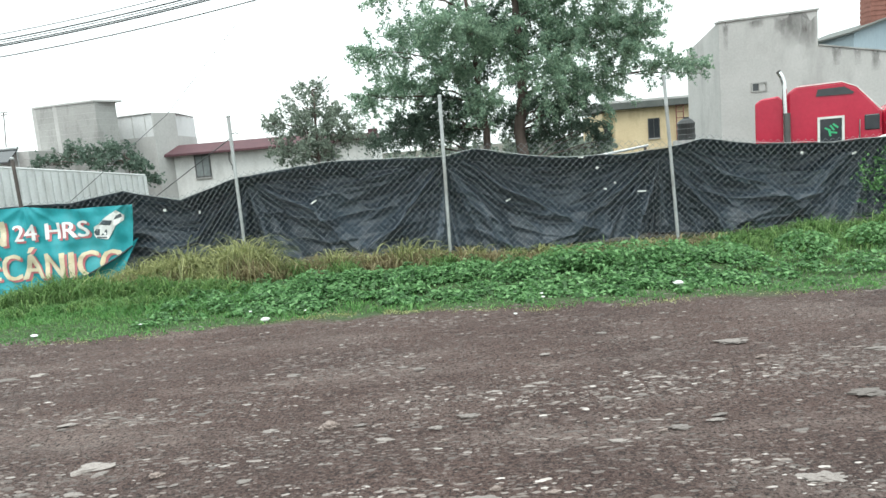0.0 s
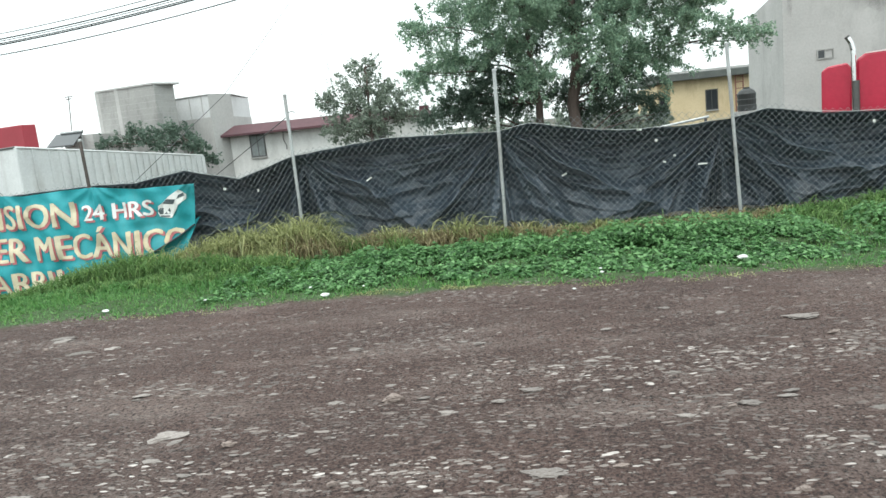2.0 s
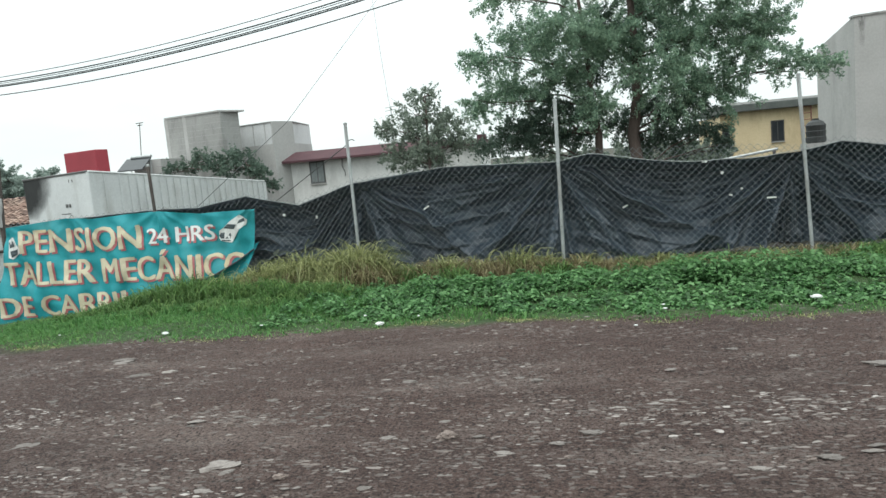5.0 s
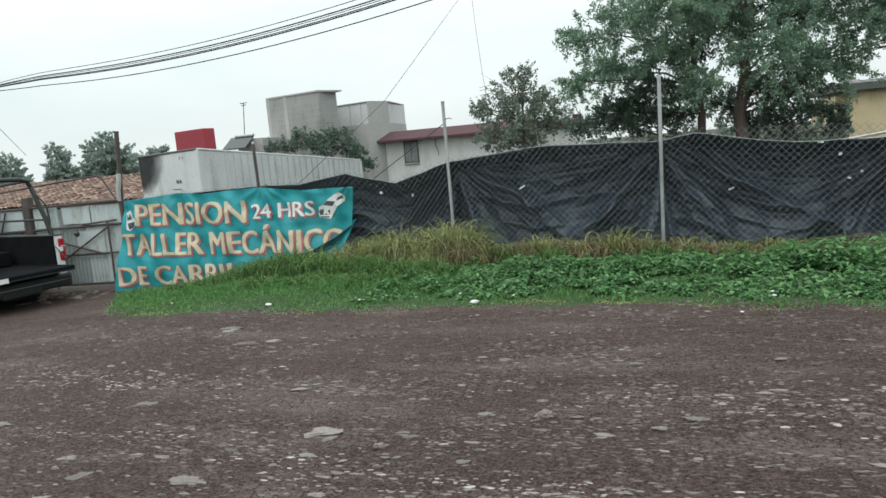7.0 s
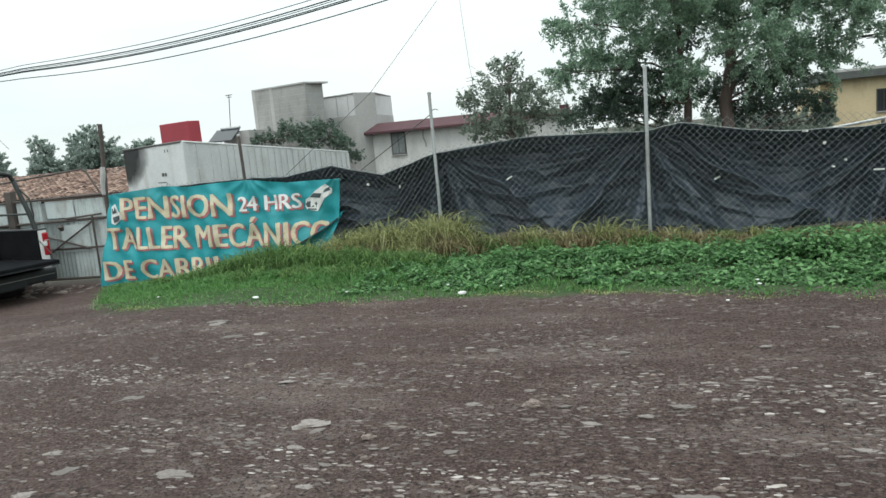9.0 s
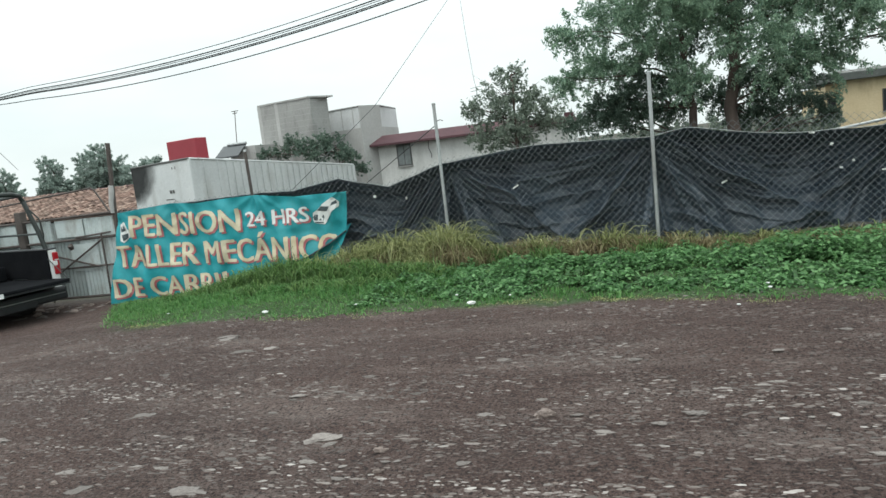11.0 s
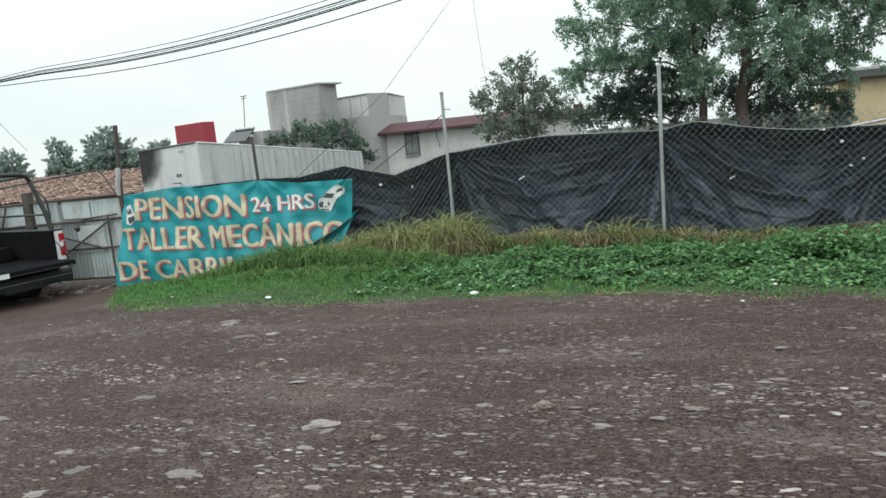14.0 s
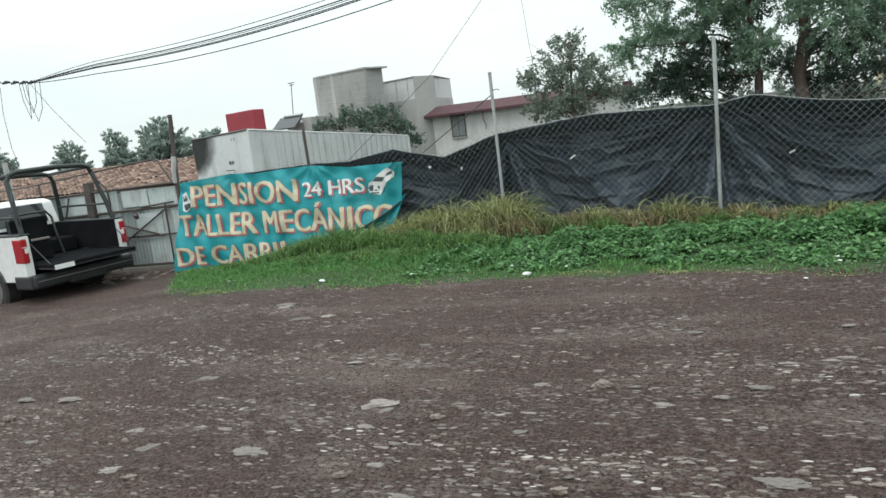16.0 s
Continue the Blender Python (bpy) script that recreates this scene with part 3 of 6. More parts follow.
tube(bm, [(x, banner_y(x, along(B_LOW, x)) - 0.012, along(B_LOW, x) + 0.01) for x in np.arange(-6.2, -4.5, 0.06)], 0.012, 6)
part("rolled_edge", bm, M_PRINT_AND_SHADOW, banner, "rolled lower edge with the fold's shadow in its dark colour")
for x, z in ((-8.6, 1.26), (-7.5, 1.335), (-5.95, 1.33), (-4.44, 1.24)):
    bm = bmesh.new()
    tube(bm, [(x, banner_y(x, z) - 0.004, z - 0.02), (x + 0.01, FENCE_Y - 0.06, z + 0.05), (x, FENCE_Y + 0.01, z + 0.01)], 0.004, 5)
    part("tie_cord", bm, M_CABLE, banner)


def lettering(name, body, x0, x1, z0, z1, slope, material, lift, label):
    """A line of writing laid on the vinyl; slope is the drop of its baseline from end to end."""
    cu = bpy.data.curves.new(name, "FONT")
    cu.body = body
    cu.resolution_u = 3
    ob = bpy.data.objects.new(name, cu)
    scene.collection.objects.link(ob)
    bpy.context.view_layer.update()
    me = bpy.data.meshes.new_from_object(ob.evaluated_get(bpy.context.evaluated_depsgraph_get()))
    bpy.data.objects.remove(ob)
    bm = bmesh.new()
    bm.from_mesh(me)
    xs, ys = [v.co.x for v in bm.verts], [v.co.y for v in bm.verts]
    ax, bx_, ay, by = min(xs), max(xs), min(ys), 0.0
    cap = 0.70
    for v in bm.verts:
        u = (v.co.x - ax) / (bx_ - ax)
        v.co = Vector((x0 + (x1 - x0) * u, 0, z0 + slope * u + (z1 - z0) * v.co.y / cap))
    for k in range(int((x1 - x0) / 0.05)):
        bmesh.ops.bisect_plane(bm, geom=bm.verts[:] + bm.edges[:] + bm.faces[:], plane_co=(x0 + 0.05 * (k + 1), 0, 0), plane_no=(1, 0, 0))
    for k in range(int((z1 - z0 + 0.3) / 0.06)):
        bmesh.ops.bisect_plane(bm, geom=bm.verts[:] + bm.edges[:] + bm.faces[:], plane_co=(0, 0, z0 + slope - 0.05 + 0.06 * (k + 1)), plane_no=(0, 0, 1))
    bmesh.ops.triangulate(bm, faces=bm.faces[:])
    # a second, shifted layer thickens the strokes
    twin = [g for g in bmesh.ops.duplicate(bm, geom=bm.verts[:] + bm.edges[:] + bm.faces[:])["geom"] if isinstance(g, bmesh.types.BMVert)]
    for v in twin:
        v.co.x += 0.075 * (z1 - z0)
        v.co.z += 0.012 * (z1 - z0)
    layer = set(twin)
    doomed = [f for f in bm.faces if f.calc_center_median().z < along(B_LOW, f.calc_center_median().x) + 0.015]
    bmesh.ops.delete(bm, geom=doomed, context="FACES_ONLY")
    for v in bm.verts:
        v.co.y = banner_y(v.co.x, v.co.z) - lift - (0.003 if v in layer else 0.0)
    return part(name, bm, material, banner, label)


for nm, body, x0, x1, z0, z1, sl, mat in (
        ("heading", "PENSION", -8.37, -6.34, 0.855, 1.215, -0.055, M_CREAM), ("opening_line", "24 HRS", -6.20, -5.13, 0.855, 1.085, -0.005, M_PRINTWHITE),
        ("second_line", "TALLER MECÁNICO", -8.74, -4.66, 0.37, 0.735, -0.10, M_CREAM), ("third_line", "DE CARRIL", -8.84, -6.55, -0.14, 0.185, -0.01, M_CREAM)):
    lettering(nm + "_shadow", body, x0 + 0.028, x1 + 0.028, z0 - 0.028, z1 - 0.028, sl, M_PINK, 0.012, "faded red drop shadow of the letters")
    lettering(nm, body, x0, x1, z0, z1, sl, mat, 0.020, "cream block capitals reading " + body)


def print_shape(name, poly, material, lift, label):
    bm = bmesh.new()
    bm.faces.new([bm.verts.new((0.98 * x - 0.10, 0, 0.99 * z + 0.01)) for x, z in poly])
    bmesh.ops.triangulate(bm, faces=bm.faces[:])
    bmesh.ops.subdivide_edges(bm, edges=bm.edges[:], cuts=3)
    for v in bm.verts:
        v.co.y = banner_y(v.co.x, v.co.z) - lift
    return part(name, bm, material, banner, label)


print_shape("printed_van", [(-5.06, 0.86), (-5.04, 0.97), (-4.96, 1.01), (-4.86, 1.09), (-4.65, 1.19), (-4.55, 1.11), (-4.57, 1.04), (-4.69, 0.97), (-4.78, 0.88), (-4.85, 0.78), (-5.03, 0.81)], M_PRINTWHITE, 0.012, "printed picture of a white van")
print_shape("van_windscreen", [(-4.96, 1.00), (-4.89, 1.06), (-4.72, 1.05), (-4.78, 0.98)], M_PRINT_AND_SHADOW, 0.019, "")
print_shape("van_grille", [(-5.05, 0.90), (-5.01, 0.94), (-4.84, 0.92), (-4.87, 0.84), (-5.03, 0.85)], M_PRINT_AND_SHADOW, 0.019, "")
print_shape("van_side_window", [(-4.70, 1.06), (-4.67, 1.11), (-4.59, 1.14), (-4.58, 1.09)], M_PRINT_AND_SHADOW, 0.019, "")
print_shape("van_bumper", [(-5.02, 0.83), (-4.87, 0.82), (-4.86, 0.80), (-5.02, 0.81)], M_PRINT_AND_SHADOW, 0.019, "")
print_shape("printed_truck", [(-8.67, 1.08), (-8.56, 1.12), (-8.49, 1.01), (-8.43, 0.95), (-8.45, 0.86), (-8.60, 0.77), (-8.67, 0.80)], M_PRINTWHITE, 0.012, "printed picture of a truck front")
print_shape("truck_windscreen", [(-8.66, 1.04), (-8.56, 1.06), (-8.52, 0.98), (-8.65, 0.95)], M_PRINT_AND_SHADOW, 0.019, "")
print_shape("truck_grille", [(-8.64, 0.90), (-8.47, 0.93), (-8.48, 0.85), (-8.61, 0.80)], M_PRINT_AND_SHADOW, 0.019, "")

# ---- crowns: centre and radius of the foliage clumps ----
BIG_CROWN = [(-1.72, 18.92, 4.26, 0.69), (-2.03, 19.32, 3.10, 0.59), (-0.75, 20.78, 4.72, 1.04), (-1.15, 20.21, 3.46, 0.89), (0.37, 18.94, 4.79, 1.14), (0.12, 19.83, 3.55, 0.99), (1.42, 19.95, 4.42, 1.20), (1.09, 19.12, 2.74, 0.69), (2.59, 20.61, 4.87, 1.41), (2.75, 19.00, 3.31, 1.07), (3.82, 19.72, 4.32, 1.35), (4.11, 20.04, 3.00, 1.05), (5.19, 19.82, 4.07, 1.20), (6.23, 20.62, 3.48, 0.63), (7.26, 21.19, 3.41, 0.51), (-1.16, 19.44, 5.86, 0.86), (0.69, 20.39, 6.64, 1.56), (3.01, 20.51, 6.61, 1.73), (4.74, 19.46, 5.78, 1.49), (3.54, 18.70, 7.44, 1.43), (1.95, 21.23, 8.39, 1.62)]
BIG_CROWN_LOW = [(0.9, 21.2, 3.8, 0.6), (2.3, 21.6, 3.6, 0.5), (1.4, 21.4, 5.0, 1.0), (-0.9, 20.3, 2.0, 0.6), (-0.2, 20.3, 2.1, 0.6), (-1.28, 20.48, 2.32, 0.66), (-0.54, 20.50, 2.49, 0.74), (3.24, 21.43, 1.96, 0.86), (4.06, 20.94, 1.92, 0.64), (0.47, 20.75, 2.07, 0.63), (-2.03, 21.24, 1.99, 0.51), (3.47, 20.05, 2.59, 0.73), (2.44, 21.13, 1.77, 0.60), (4.38, 20.60, 1.47, 0.36), (-0.11, 20.15, 2.83, 0.73), (0.85, 21.06, 2.64, 0.71), (1.85, 21.49, 2.33, 0.69), (2.65, 20.33, 2.60, 0.74)]
SMALL_CROWN = [(-2.90, 16.13, 3.18, 0.34), (-3.06, 15.80, 2.76, 0.46), (-2.65, 16.24, 2.75, 0.47), (-3.51, 16.22, 2.44, 0.47), (-2.91, 15.72, 2.23, 0.57), (-2.39, 16.33, 2.35, 0.50), (-3.88, 16.16, 2.52, 0.26), (-2.12, 16.18, 2.07, 0.36), (-3.76, 16.32, 1.91, 0.37), (-2.74, 15.93, 1.79, 0.49), (-3.37, 16.26, 1.74, 0.37)]
BUSH_CROWN = [(-11.85, 20.7, 2.15, 0.32), (-11.3, 20.88, 2.25, 0.34), (-10.66, 20.48, 2.42, 0.36), (-10.2, 20.3, 2.2, 0.40), (-9.75, 20.4, 2.38, 0.38), (-9.45, 20.85, 2.25, 0.42), (-8.75, 20.39, 1.80, 0.33), (-9.65, 20.15, 1.97, 0.39), (-9.1, 20.6, 2.0, 0.32), (-8.5, 20.5, 1.45, 0.25)]
FAR_CROWN_A = [(-39.18, 35.79, 2.91, 0.63), (-39.31, 36.37, 2.21, 0.64), (-39.97, 35.78, 2.33, 0.52), (-38.45, 36.06, 1.79, 0.41)]
FAR_CROWN_B = [(-35.59, 35.90, 3.51, 0.43), (-34.93, 36.11, 3.25, 0.35), (-35.47, 35.70, 2.62, 0.52), (-34.69, 35.68, 2.01, 0.63), (-36.24, 36.25, 1.75, 0.64), (-34.46, 36.25, 1.40, 0.41)]
FAR_CROWN_C = [(-31.78, 36.07, 3.78, 0.52), (-32.95, 36.42, 3.19, 0.64), (-31.36, 35.71, 2.89, 0.80), (-30.86, 36.35, 2.80, 0.64), (-32.39, 35.67, 2.13, 0.75), (-31.62, 36.46, 1.82, 0.88), (-29.91, 36.12, 2.30, 0.52), (-30.07, 36.11, 1.52, 0.70)]
FAR_CROWN_D = [(-30.28, 38.47, 2.97, 0.31), (-29.41, 38.29, 3.03, 0.25), (-30.75, 38.29, 2.60, 0.37), (-29.30, 37.55, 2.49, 0.36)]
FAR_CROWN_E = [(-47.49, 37.87, 2.46, 0.61), (-48.54, 37.58, 3.40, 0.73), (-50.51, 37.69, 3.17, 0.91)]


# ---- trees ----
def leaf_cloud(rng, clumps, per_area, size, slim, droop=0.0, hollow=0.45, twigs=34):
    """Many small leaves on uneven clumps. Each leaf is a folded diamond of two triangles."""
    P, R = [], []
    for x, y, z, r in clumps:
        n = int(per_area * r * r)
        d = rng.normal(size=(n, 3))
        d /= np.linalg.norm(d, axis=1)[:, None]
        # leaves sit along many twigs, which gives the crown its gaps and ragged outline
        k = max(44, int(twigs * r))
        tw = rng.normal(size=(k, 3))
        tw[:, 2] *= 0.75
        tw = tw / np.linalg.norm(tw, axis=1)[:, None] * (0.75 + 0.5 * rng.random((k, 1)))
        pick = rng.integers(0, k, n)
        t = hollow + (1.0 - hollow) * rng.random((n, 1)) ** 0.8
        off = tw[pick] * r * t + d * (rng.random((n, 1)) ** 0.5) * (0.05 + 0.10 * r) * (1.25 - 0.6 * t)
        off[:, 2] -= droop * r * (t[:, 0] ** 2)
        P.append(np.array((x, y, z)) + off)
    P = np.concatenate(P)
    n = len(P)
    a = rng.normal(size=(n, 3))
    a[:, 2] -= 0.3
    a /= np.linalg.norm(a, axis=1)[:, None]
    b = np.cross(a, rng.normal(size=(n, 3)))
    b /= np.linalg.norm(b, axis=1)[:, None]
    c = np.cross(a, b)
    s = size * (0.6 + 0.8 * rng.random((n, 1)))
    v = np.empty((n, 4, 3))
    v[:, 0] = P - a * s
    v[:, 1] = P + b * s * slim + c * s * 0.12
    v[:, 2] = P + a * s
    v[:, 3] = P - b * s * slim + c * s * 0.12
    i = np.arange(n)[:, None] * 4
    f = np.concatenate((i + np.array([[0, 1, 2]]), i + np.array([[0, 2, 3]])))
    return v.reshape(-1, 3), f


def add_mesh(name, v, f, material, parent=None, label=""):
    """A mesh from arrays of vertices and triangles."""
    me = bpy.data.meshes.new(name)
    me.vertices.add(len(v))
    me.vertices.foreach_set("co", np.asarray(v, dtype=np.float32).ravel())
    me.loops.add(f.size)
    me.loops.foreach_set("vertex_index", np.asarray(f, dtype=np.int32).ravel())
    me.polygons.add(len(f))
    me.polygons.foreach_set("loop_start", np.arange(0, f.size, f.shape[1], dtype=np.int32))
    me.update(calc_edges=True)
    me.materials.append(material)
    ob = new(name, me)
    if parent:
        ob.parent = parent
    if label:
        tagged(ob, label)
    return ob


def limb_path(rng, a, b, n, wob, sag=0.0):
    a, b = Vector(a), Vector(b)
    out = []
    for i in range(n + 1):
        t = i / n
        p = a.lerp(b, t)
        k = math.sin(t * math.pi)
        out.append(p + Vector((rng.normal() * wob * k, rng.normal() * wob * k, rng.normal() * wob * k * 0.5 + sag * k)))
    return out


def tree(name, label, seed, trunks, clumps, leaf_mat, per_area, size, slim, limb_r=0.06, more=(), droop=0.0, group="", hollow=0.45):
    """trunks: (base, top, radius) each; a limb goes from a trunk to every clump."""
    rng = np.random.default_rng(seed)
    t = thing(name, label, "tree", group=group)
    spines = []
    for base, top, r in trunks:
        pts = limb_path(rng, base, top, 9, 0.022 * (Vector(top) - Vector(base)).length / 3)
        rads = [r * (1.25 if i == 0 else 1.0) * (1 - 0.75 * i / 9) for i in range(10)]
        bm = bmesh.new()
        tube(bm, pts, rads, 10)
        part("trunk", bm, M_BARK, t, smooth=True)
        spines.append(pts)
    allc = list(clumps) + [c for m in more for c in m[0]]
    for x, y, z, r in allc:
        cand = [p for s in spines for p in s[2:]]
        tgt = Vector((x, y, z))
        p0 = min(cand, key=lambda p: (p - tgt).length + 0.8 * max(0, p.z - tgt.z + 0.2))
        bm = bmesh.new()
        n = 6
        tube(bm, limb_path(rng, p0, tgt, n, 0.06, 0.1), [limb_r * (1 - 0.8 * i / n) for i in range(n + 1)], 6)
        for k in range(5):
            q = tgt + Vector(rng.normal(size=3)) * r * 0.5
            tube(bm, limb_path(rng, p0.lerp(tgt, 0.55 + 0.09 * k), q, 3, 0.04), [limb_r * 0.35, limb_r * 0.25, limb_r * 0.18, limb_r * 0.08], 4)
        part("limb", bm, M_BARK, t)
    v, f = leaf_cloud(rng, clumps, per_area, size, slim, droop, hollow)
    add_mesh("crown", v, f, leaf_mat, t)
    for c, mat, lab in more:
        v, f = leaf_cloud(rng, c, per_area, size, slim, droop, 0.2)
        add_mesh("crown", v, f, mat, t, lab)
    return t


# Lower clumps get a darker leaf colour that carries the crown's shade.
tree("conifer_tree", "tall broad conifer with drooping grey-green foliage behind the fence", 11,
     [((2.06, 20.0, -1.1), (2.2, 20.2, 8.0), 0.21), ((1.30, 20.4, -1.1), (0.75, 20.2, 6.0), 0.15)],
     BIG_CROWN, M_LEAF_BIG, 4800, 0.049, 0.36, 0.036, more=((BIG_CROWN_LOW, M_LEAF_DARK, "lower foliage with crown shade in its darker leaf colour"),), droop=0.22, hollow=0.2)
tree("young_tree", "slender young tree with sparse grey-green leaves", 12, [((-2.95, 16.0, -1.1), (-2.8, 15.8, 3.0), 0.07)],
     SMALL_CROWN, M_LEAF_FICUS, 4200, 0.042, 0.42, 0.022)
tree("leafy_bush", "round dark-green bush behind the white trailer", 13, [((-10.3, 20.6, -1.1), (-10.2, 20.6, 2.0), 0.06), ((-9.4, 20.5, -1.1), (-9.2, 20.5, 1.9), 0.05)],
     BUSH_CROWN, M_LEAF_DARK, 3000, 0.055, 0.5, 0.025)
for i, (cr, top) in enumerate(((FAR_CROWN_A, 2.6), (FAR_CROWN_B, 3.2), (FAR_CROWN_C, 3.2), (FAR_CROWN_D, 2.6), (FAR_CROWN_E, 3.0))):
    cx0, cy0 = sum(c[0] for c in cr) / len(cr), sum(c[1] for c in cr) / len(cr)
    low = [(c[0], c[1] + 0.4, c[2] - 1.2, c[3] * 1.7) for c in cr]
    cr = [(c[0], c[1], c[2] + 0.12, c[3] * 1.3) for c in cr]
    tree("distant_tree", "distant green tree beyond the tiled roof, haze in its leaf colour", 20 + i, [((cx0, cy0, -1.2), (cx0 + 0.1, cy0, top), 0.14)], cr + low, M_LEAF_FAR, 3000, 0.075, 0.5, 0.05, group="distant trees")
# low shrubs along the yard behind the fence
for i, (x, y, z, r) in enumerate(((-1.4, 19.0, 1.0, 0.7), (0.2, 19.3, 0.8, 0.7), (3.6, 19.0, 0.6, 0.6))):
    tree("shrub", "dark-green shrub growing behind the fence", 40 + i, [((x, y, -1.1), (x, y, z), 0.04)], [(x, y, z, r), (x + 0.5, y, z - 0.4, r), (x - 0.5, y + 0.2, z - 0.5, r)], M_LEAF_FICUS, 2200, 0.06, 0.45, 0.02, group="shrubs in the yard")

# dense hedge that closes the yard behind the trees
rh = np.random.default_rng(77)
hv, hf = leaf_cloud(rh, [(float(x), 30.0 + float(rh.normal()) * 0.4, 0.7 + 0.35 * float(rh.random()), 0.9) for x in np.arange(-3.2, 6.3, 0.75)], 1500, 0.10, 0.5)
tagged(add_mesh("hedge", hv, hf, M_LEAF_FICUS), "dense dark-green hedge at the back of the yard", "hedge", kind="stuff")


# ---- verge plants ----
def blades(name, rng, xs, ys, h, width, bend, material, label, lift=0.0):
    """Grass: tapered bent blades of three triangles each, on the ground."""
    n = len(xs)
    base = np.stack([xs, ys, np.array([ground_z(float(a), float(b)) for a, b in zip(xs, ys)]) - 0.02 + lift], 1)
    ang = rng.random(n) * math.tau
    d = np.stack([np.cos(ang), np.sin(ang), np.zeros(n)], 1)
    w = np.stack([-np.sin(ang), np.cos(ang), np.zeros(n)], 1)
    w += rng.normal(size=(n, 3)) * 0.3
    h = h[:, None]
    b = (bend * (0.4 + rng.random(n)))[:, None] * h
    wd = (width * (0.6 + 0.8 * rng.random(n)))[:, None]
    up = np.array([[0, 0, 1.0]])
    v = np.empty((n, 5, 3))
    v[:, 0] = base - w * wd
    v[:, 1] = base + w * wd
    mid = base + up * h * 0.6 + d * b * 0.35
    v[:, 2] = mid + w * wd * 0.75
    v[:, 3] = mid - w * wd * 0.75
    v[:, 4] = base + up * h * (1 - 0.35 * (b / h)) + d * b
    i = np.arange(n)[:, None] * 5
    f = np.concatenate((i + np.array([[0, 1, 2]]), i + np.array([[0, 2, 3]]), i + np.array([[3, 2, 4]])))
    ob = add_mesh(name, v.reshape(-1, 3), f, material)
    return tagged(ob, label, "grass", kind="stuff")


VERGE_EDGE = [(-13, 8.0), (-6.8, 7.53), (-5.8, 7.24), (-4.5, 7.10), (-3.45, 7.03), (-2.8, 7.05), (-2.2, 7.20), (-1.6, 7.33), (-1.04, 7.40), (-0.6, 7.33), (0.08, 7.14), (0.6, 7.08), (1.03, 6.90), (1.7, 6.82), (2.8, 6.85), (3.8, 6.70), (8, 6.55)]


def verge_edge(x):
    return along(VERGE_EDGE, x) + 0.10 * noise.noise(Vector((x * 0.9, 0, 11))) + 0.10 * noise.noise(Vector((x * 3.1, 0, 5)))


def scatter(rng, n, x0, x1, y0, y1, keep):
    xs, ys = rng.uniform(x0, x1, n), rng.uniform(y0, y1, n)
    ok = np.array([rng.random() < keep(float(a), float(b)) for a, b in zip(xs, ys)])
    return xs[ok], ys[ok]


def clumpy(x, y, s, seed):
    return 0.5 + 0.5 * noise.noise(Vector((x * s, y * s, seed)))


def arched(name, rng, xs, ys, h, reach, width, material, label):
    """Long grass: each blade rises, bows over and hangs at the tip."""
    n = len(xs)
    base = np.stack([xs, ys, np.array([ground_z(float(a), float(b)) for a, b in zip(xs, ys)]) - 0.02], 1)
    ang = rng.random(n) * math.tau
    d = np.stack([np.cos(ang), 0.7 * np.sin(ang), np.zeros(n)], 1)
    w = np.stack([-np.sin(ang), np.cos(ang), np.zeros(n)], 1) + rng.normal(size=(n, 3)) * 0.35
    out = (reach * (0.10 + 0.90 * rng.random(n)) * h)[:, None]
    droop = rng.uniform(0.75, 1.65, n)[:, None]
    wd = (width * (0.6 + 0.8 * rng.random(n)))[:, None]
    side = np.stack([-np.sin(ang), np.cos(ang), np.zeros(n)], 1) * (rng.normal(size=n) * 0.22 * h)[:, None]
    up = np.array([[0, 0, 1.0]])
    ts = (0.0, 0.32, 0.58, 0.82)
    v = np.empty((n, 9, 3))
    for k, t in enumerate(ts):
        p = base + d * out * t ** 1.4 + side * (t * t) + up * h[:, None] * (1.45 * t - droop * t ** 2.6)
        taper = (1 - t) ** 0.5
        v[:, 2 * k] = p - w * wd * taper
        v[:, 2 * k + 1] = p + w * wd * taper
    v[:, 8] = base + d * out + side + up * h[:, None] * (1.45 - droop)
    i = np.arange(n)[:, None] * 9
    tri = [(0, 1, 3), (0, 3, 2), (2, 3, 5), (2, 5, 4), (4, 5, 7), (4, 7, 6), (6, 7, 8)]
    f = np.concatenate([i + np.array([t]) for t in tri])
    v[:, :, 1] = np.minimum(v[:, :, 1], FENCE_Y - 0.015)
    return tagged(add_mesh(name, v.reshape(-1, 3), f, material), label, "grass")


def on_verge(x, y):
    return smooth_step(-7.1, -6.7, x + 0.75 * (y - 7.4)) * smooth_step(verge_edge(x) - 0.05, verge_edge(x) + 0.12, y)


rg = np.random.default_rng(5)
xs, ys = scatter(rg, 95000, -8.9, 8.0, 6.5, 9.4, lambda x, y: on_verge(x, y) * (0.30 + 0.70 * clumpy(x, y, 2.5, 1)) * (1 - 0.55 * smooth_step(-3.2, -1.8, x) * smooth_step(0.35, 0.8, y - verge_edge(x))))
blades("lawn_grass", rg, xs, ys, (0.020 + 0.07 * rg.random(len(xs)) ** 1.6 + 0.08 * np.clip(ys - 7.5, 0, 1) * (xs < -2.4)) * (0.55 + 0.9 * np.array([clumpy(float(a), float(b), 3.1, 6) for a, b in zip(xs, ys)])), 0.0056, 0.9, M_LAWN, "short bright-green lawn grass along the dirt road")
# longer green grass in uneven patches between the lawn and the tufts
xs, ys = scatter(rg, 30000, -8.7, 8.0, 7.2, 9.9, lambda x, y: on_verge(x, y) * smooth_step(7.2, 8.3, y) * (1 if (x < -2.6 or x > 3.4) else 0.22) * smooth_step(0.28, 0.58, clumpy(x, y, 2.6, 4)))
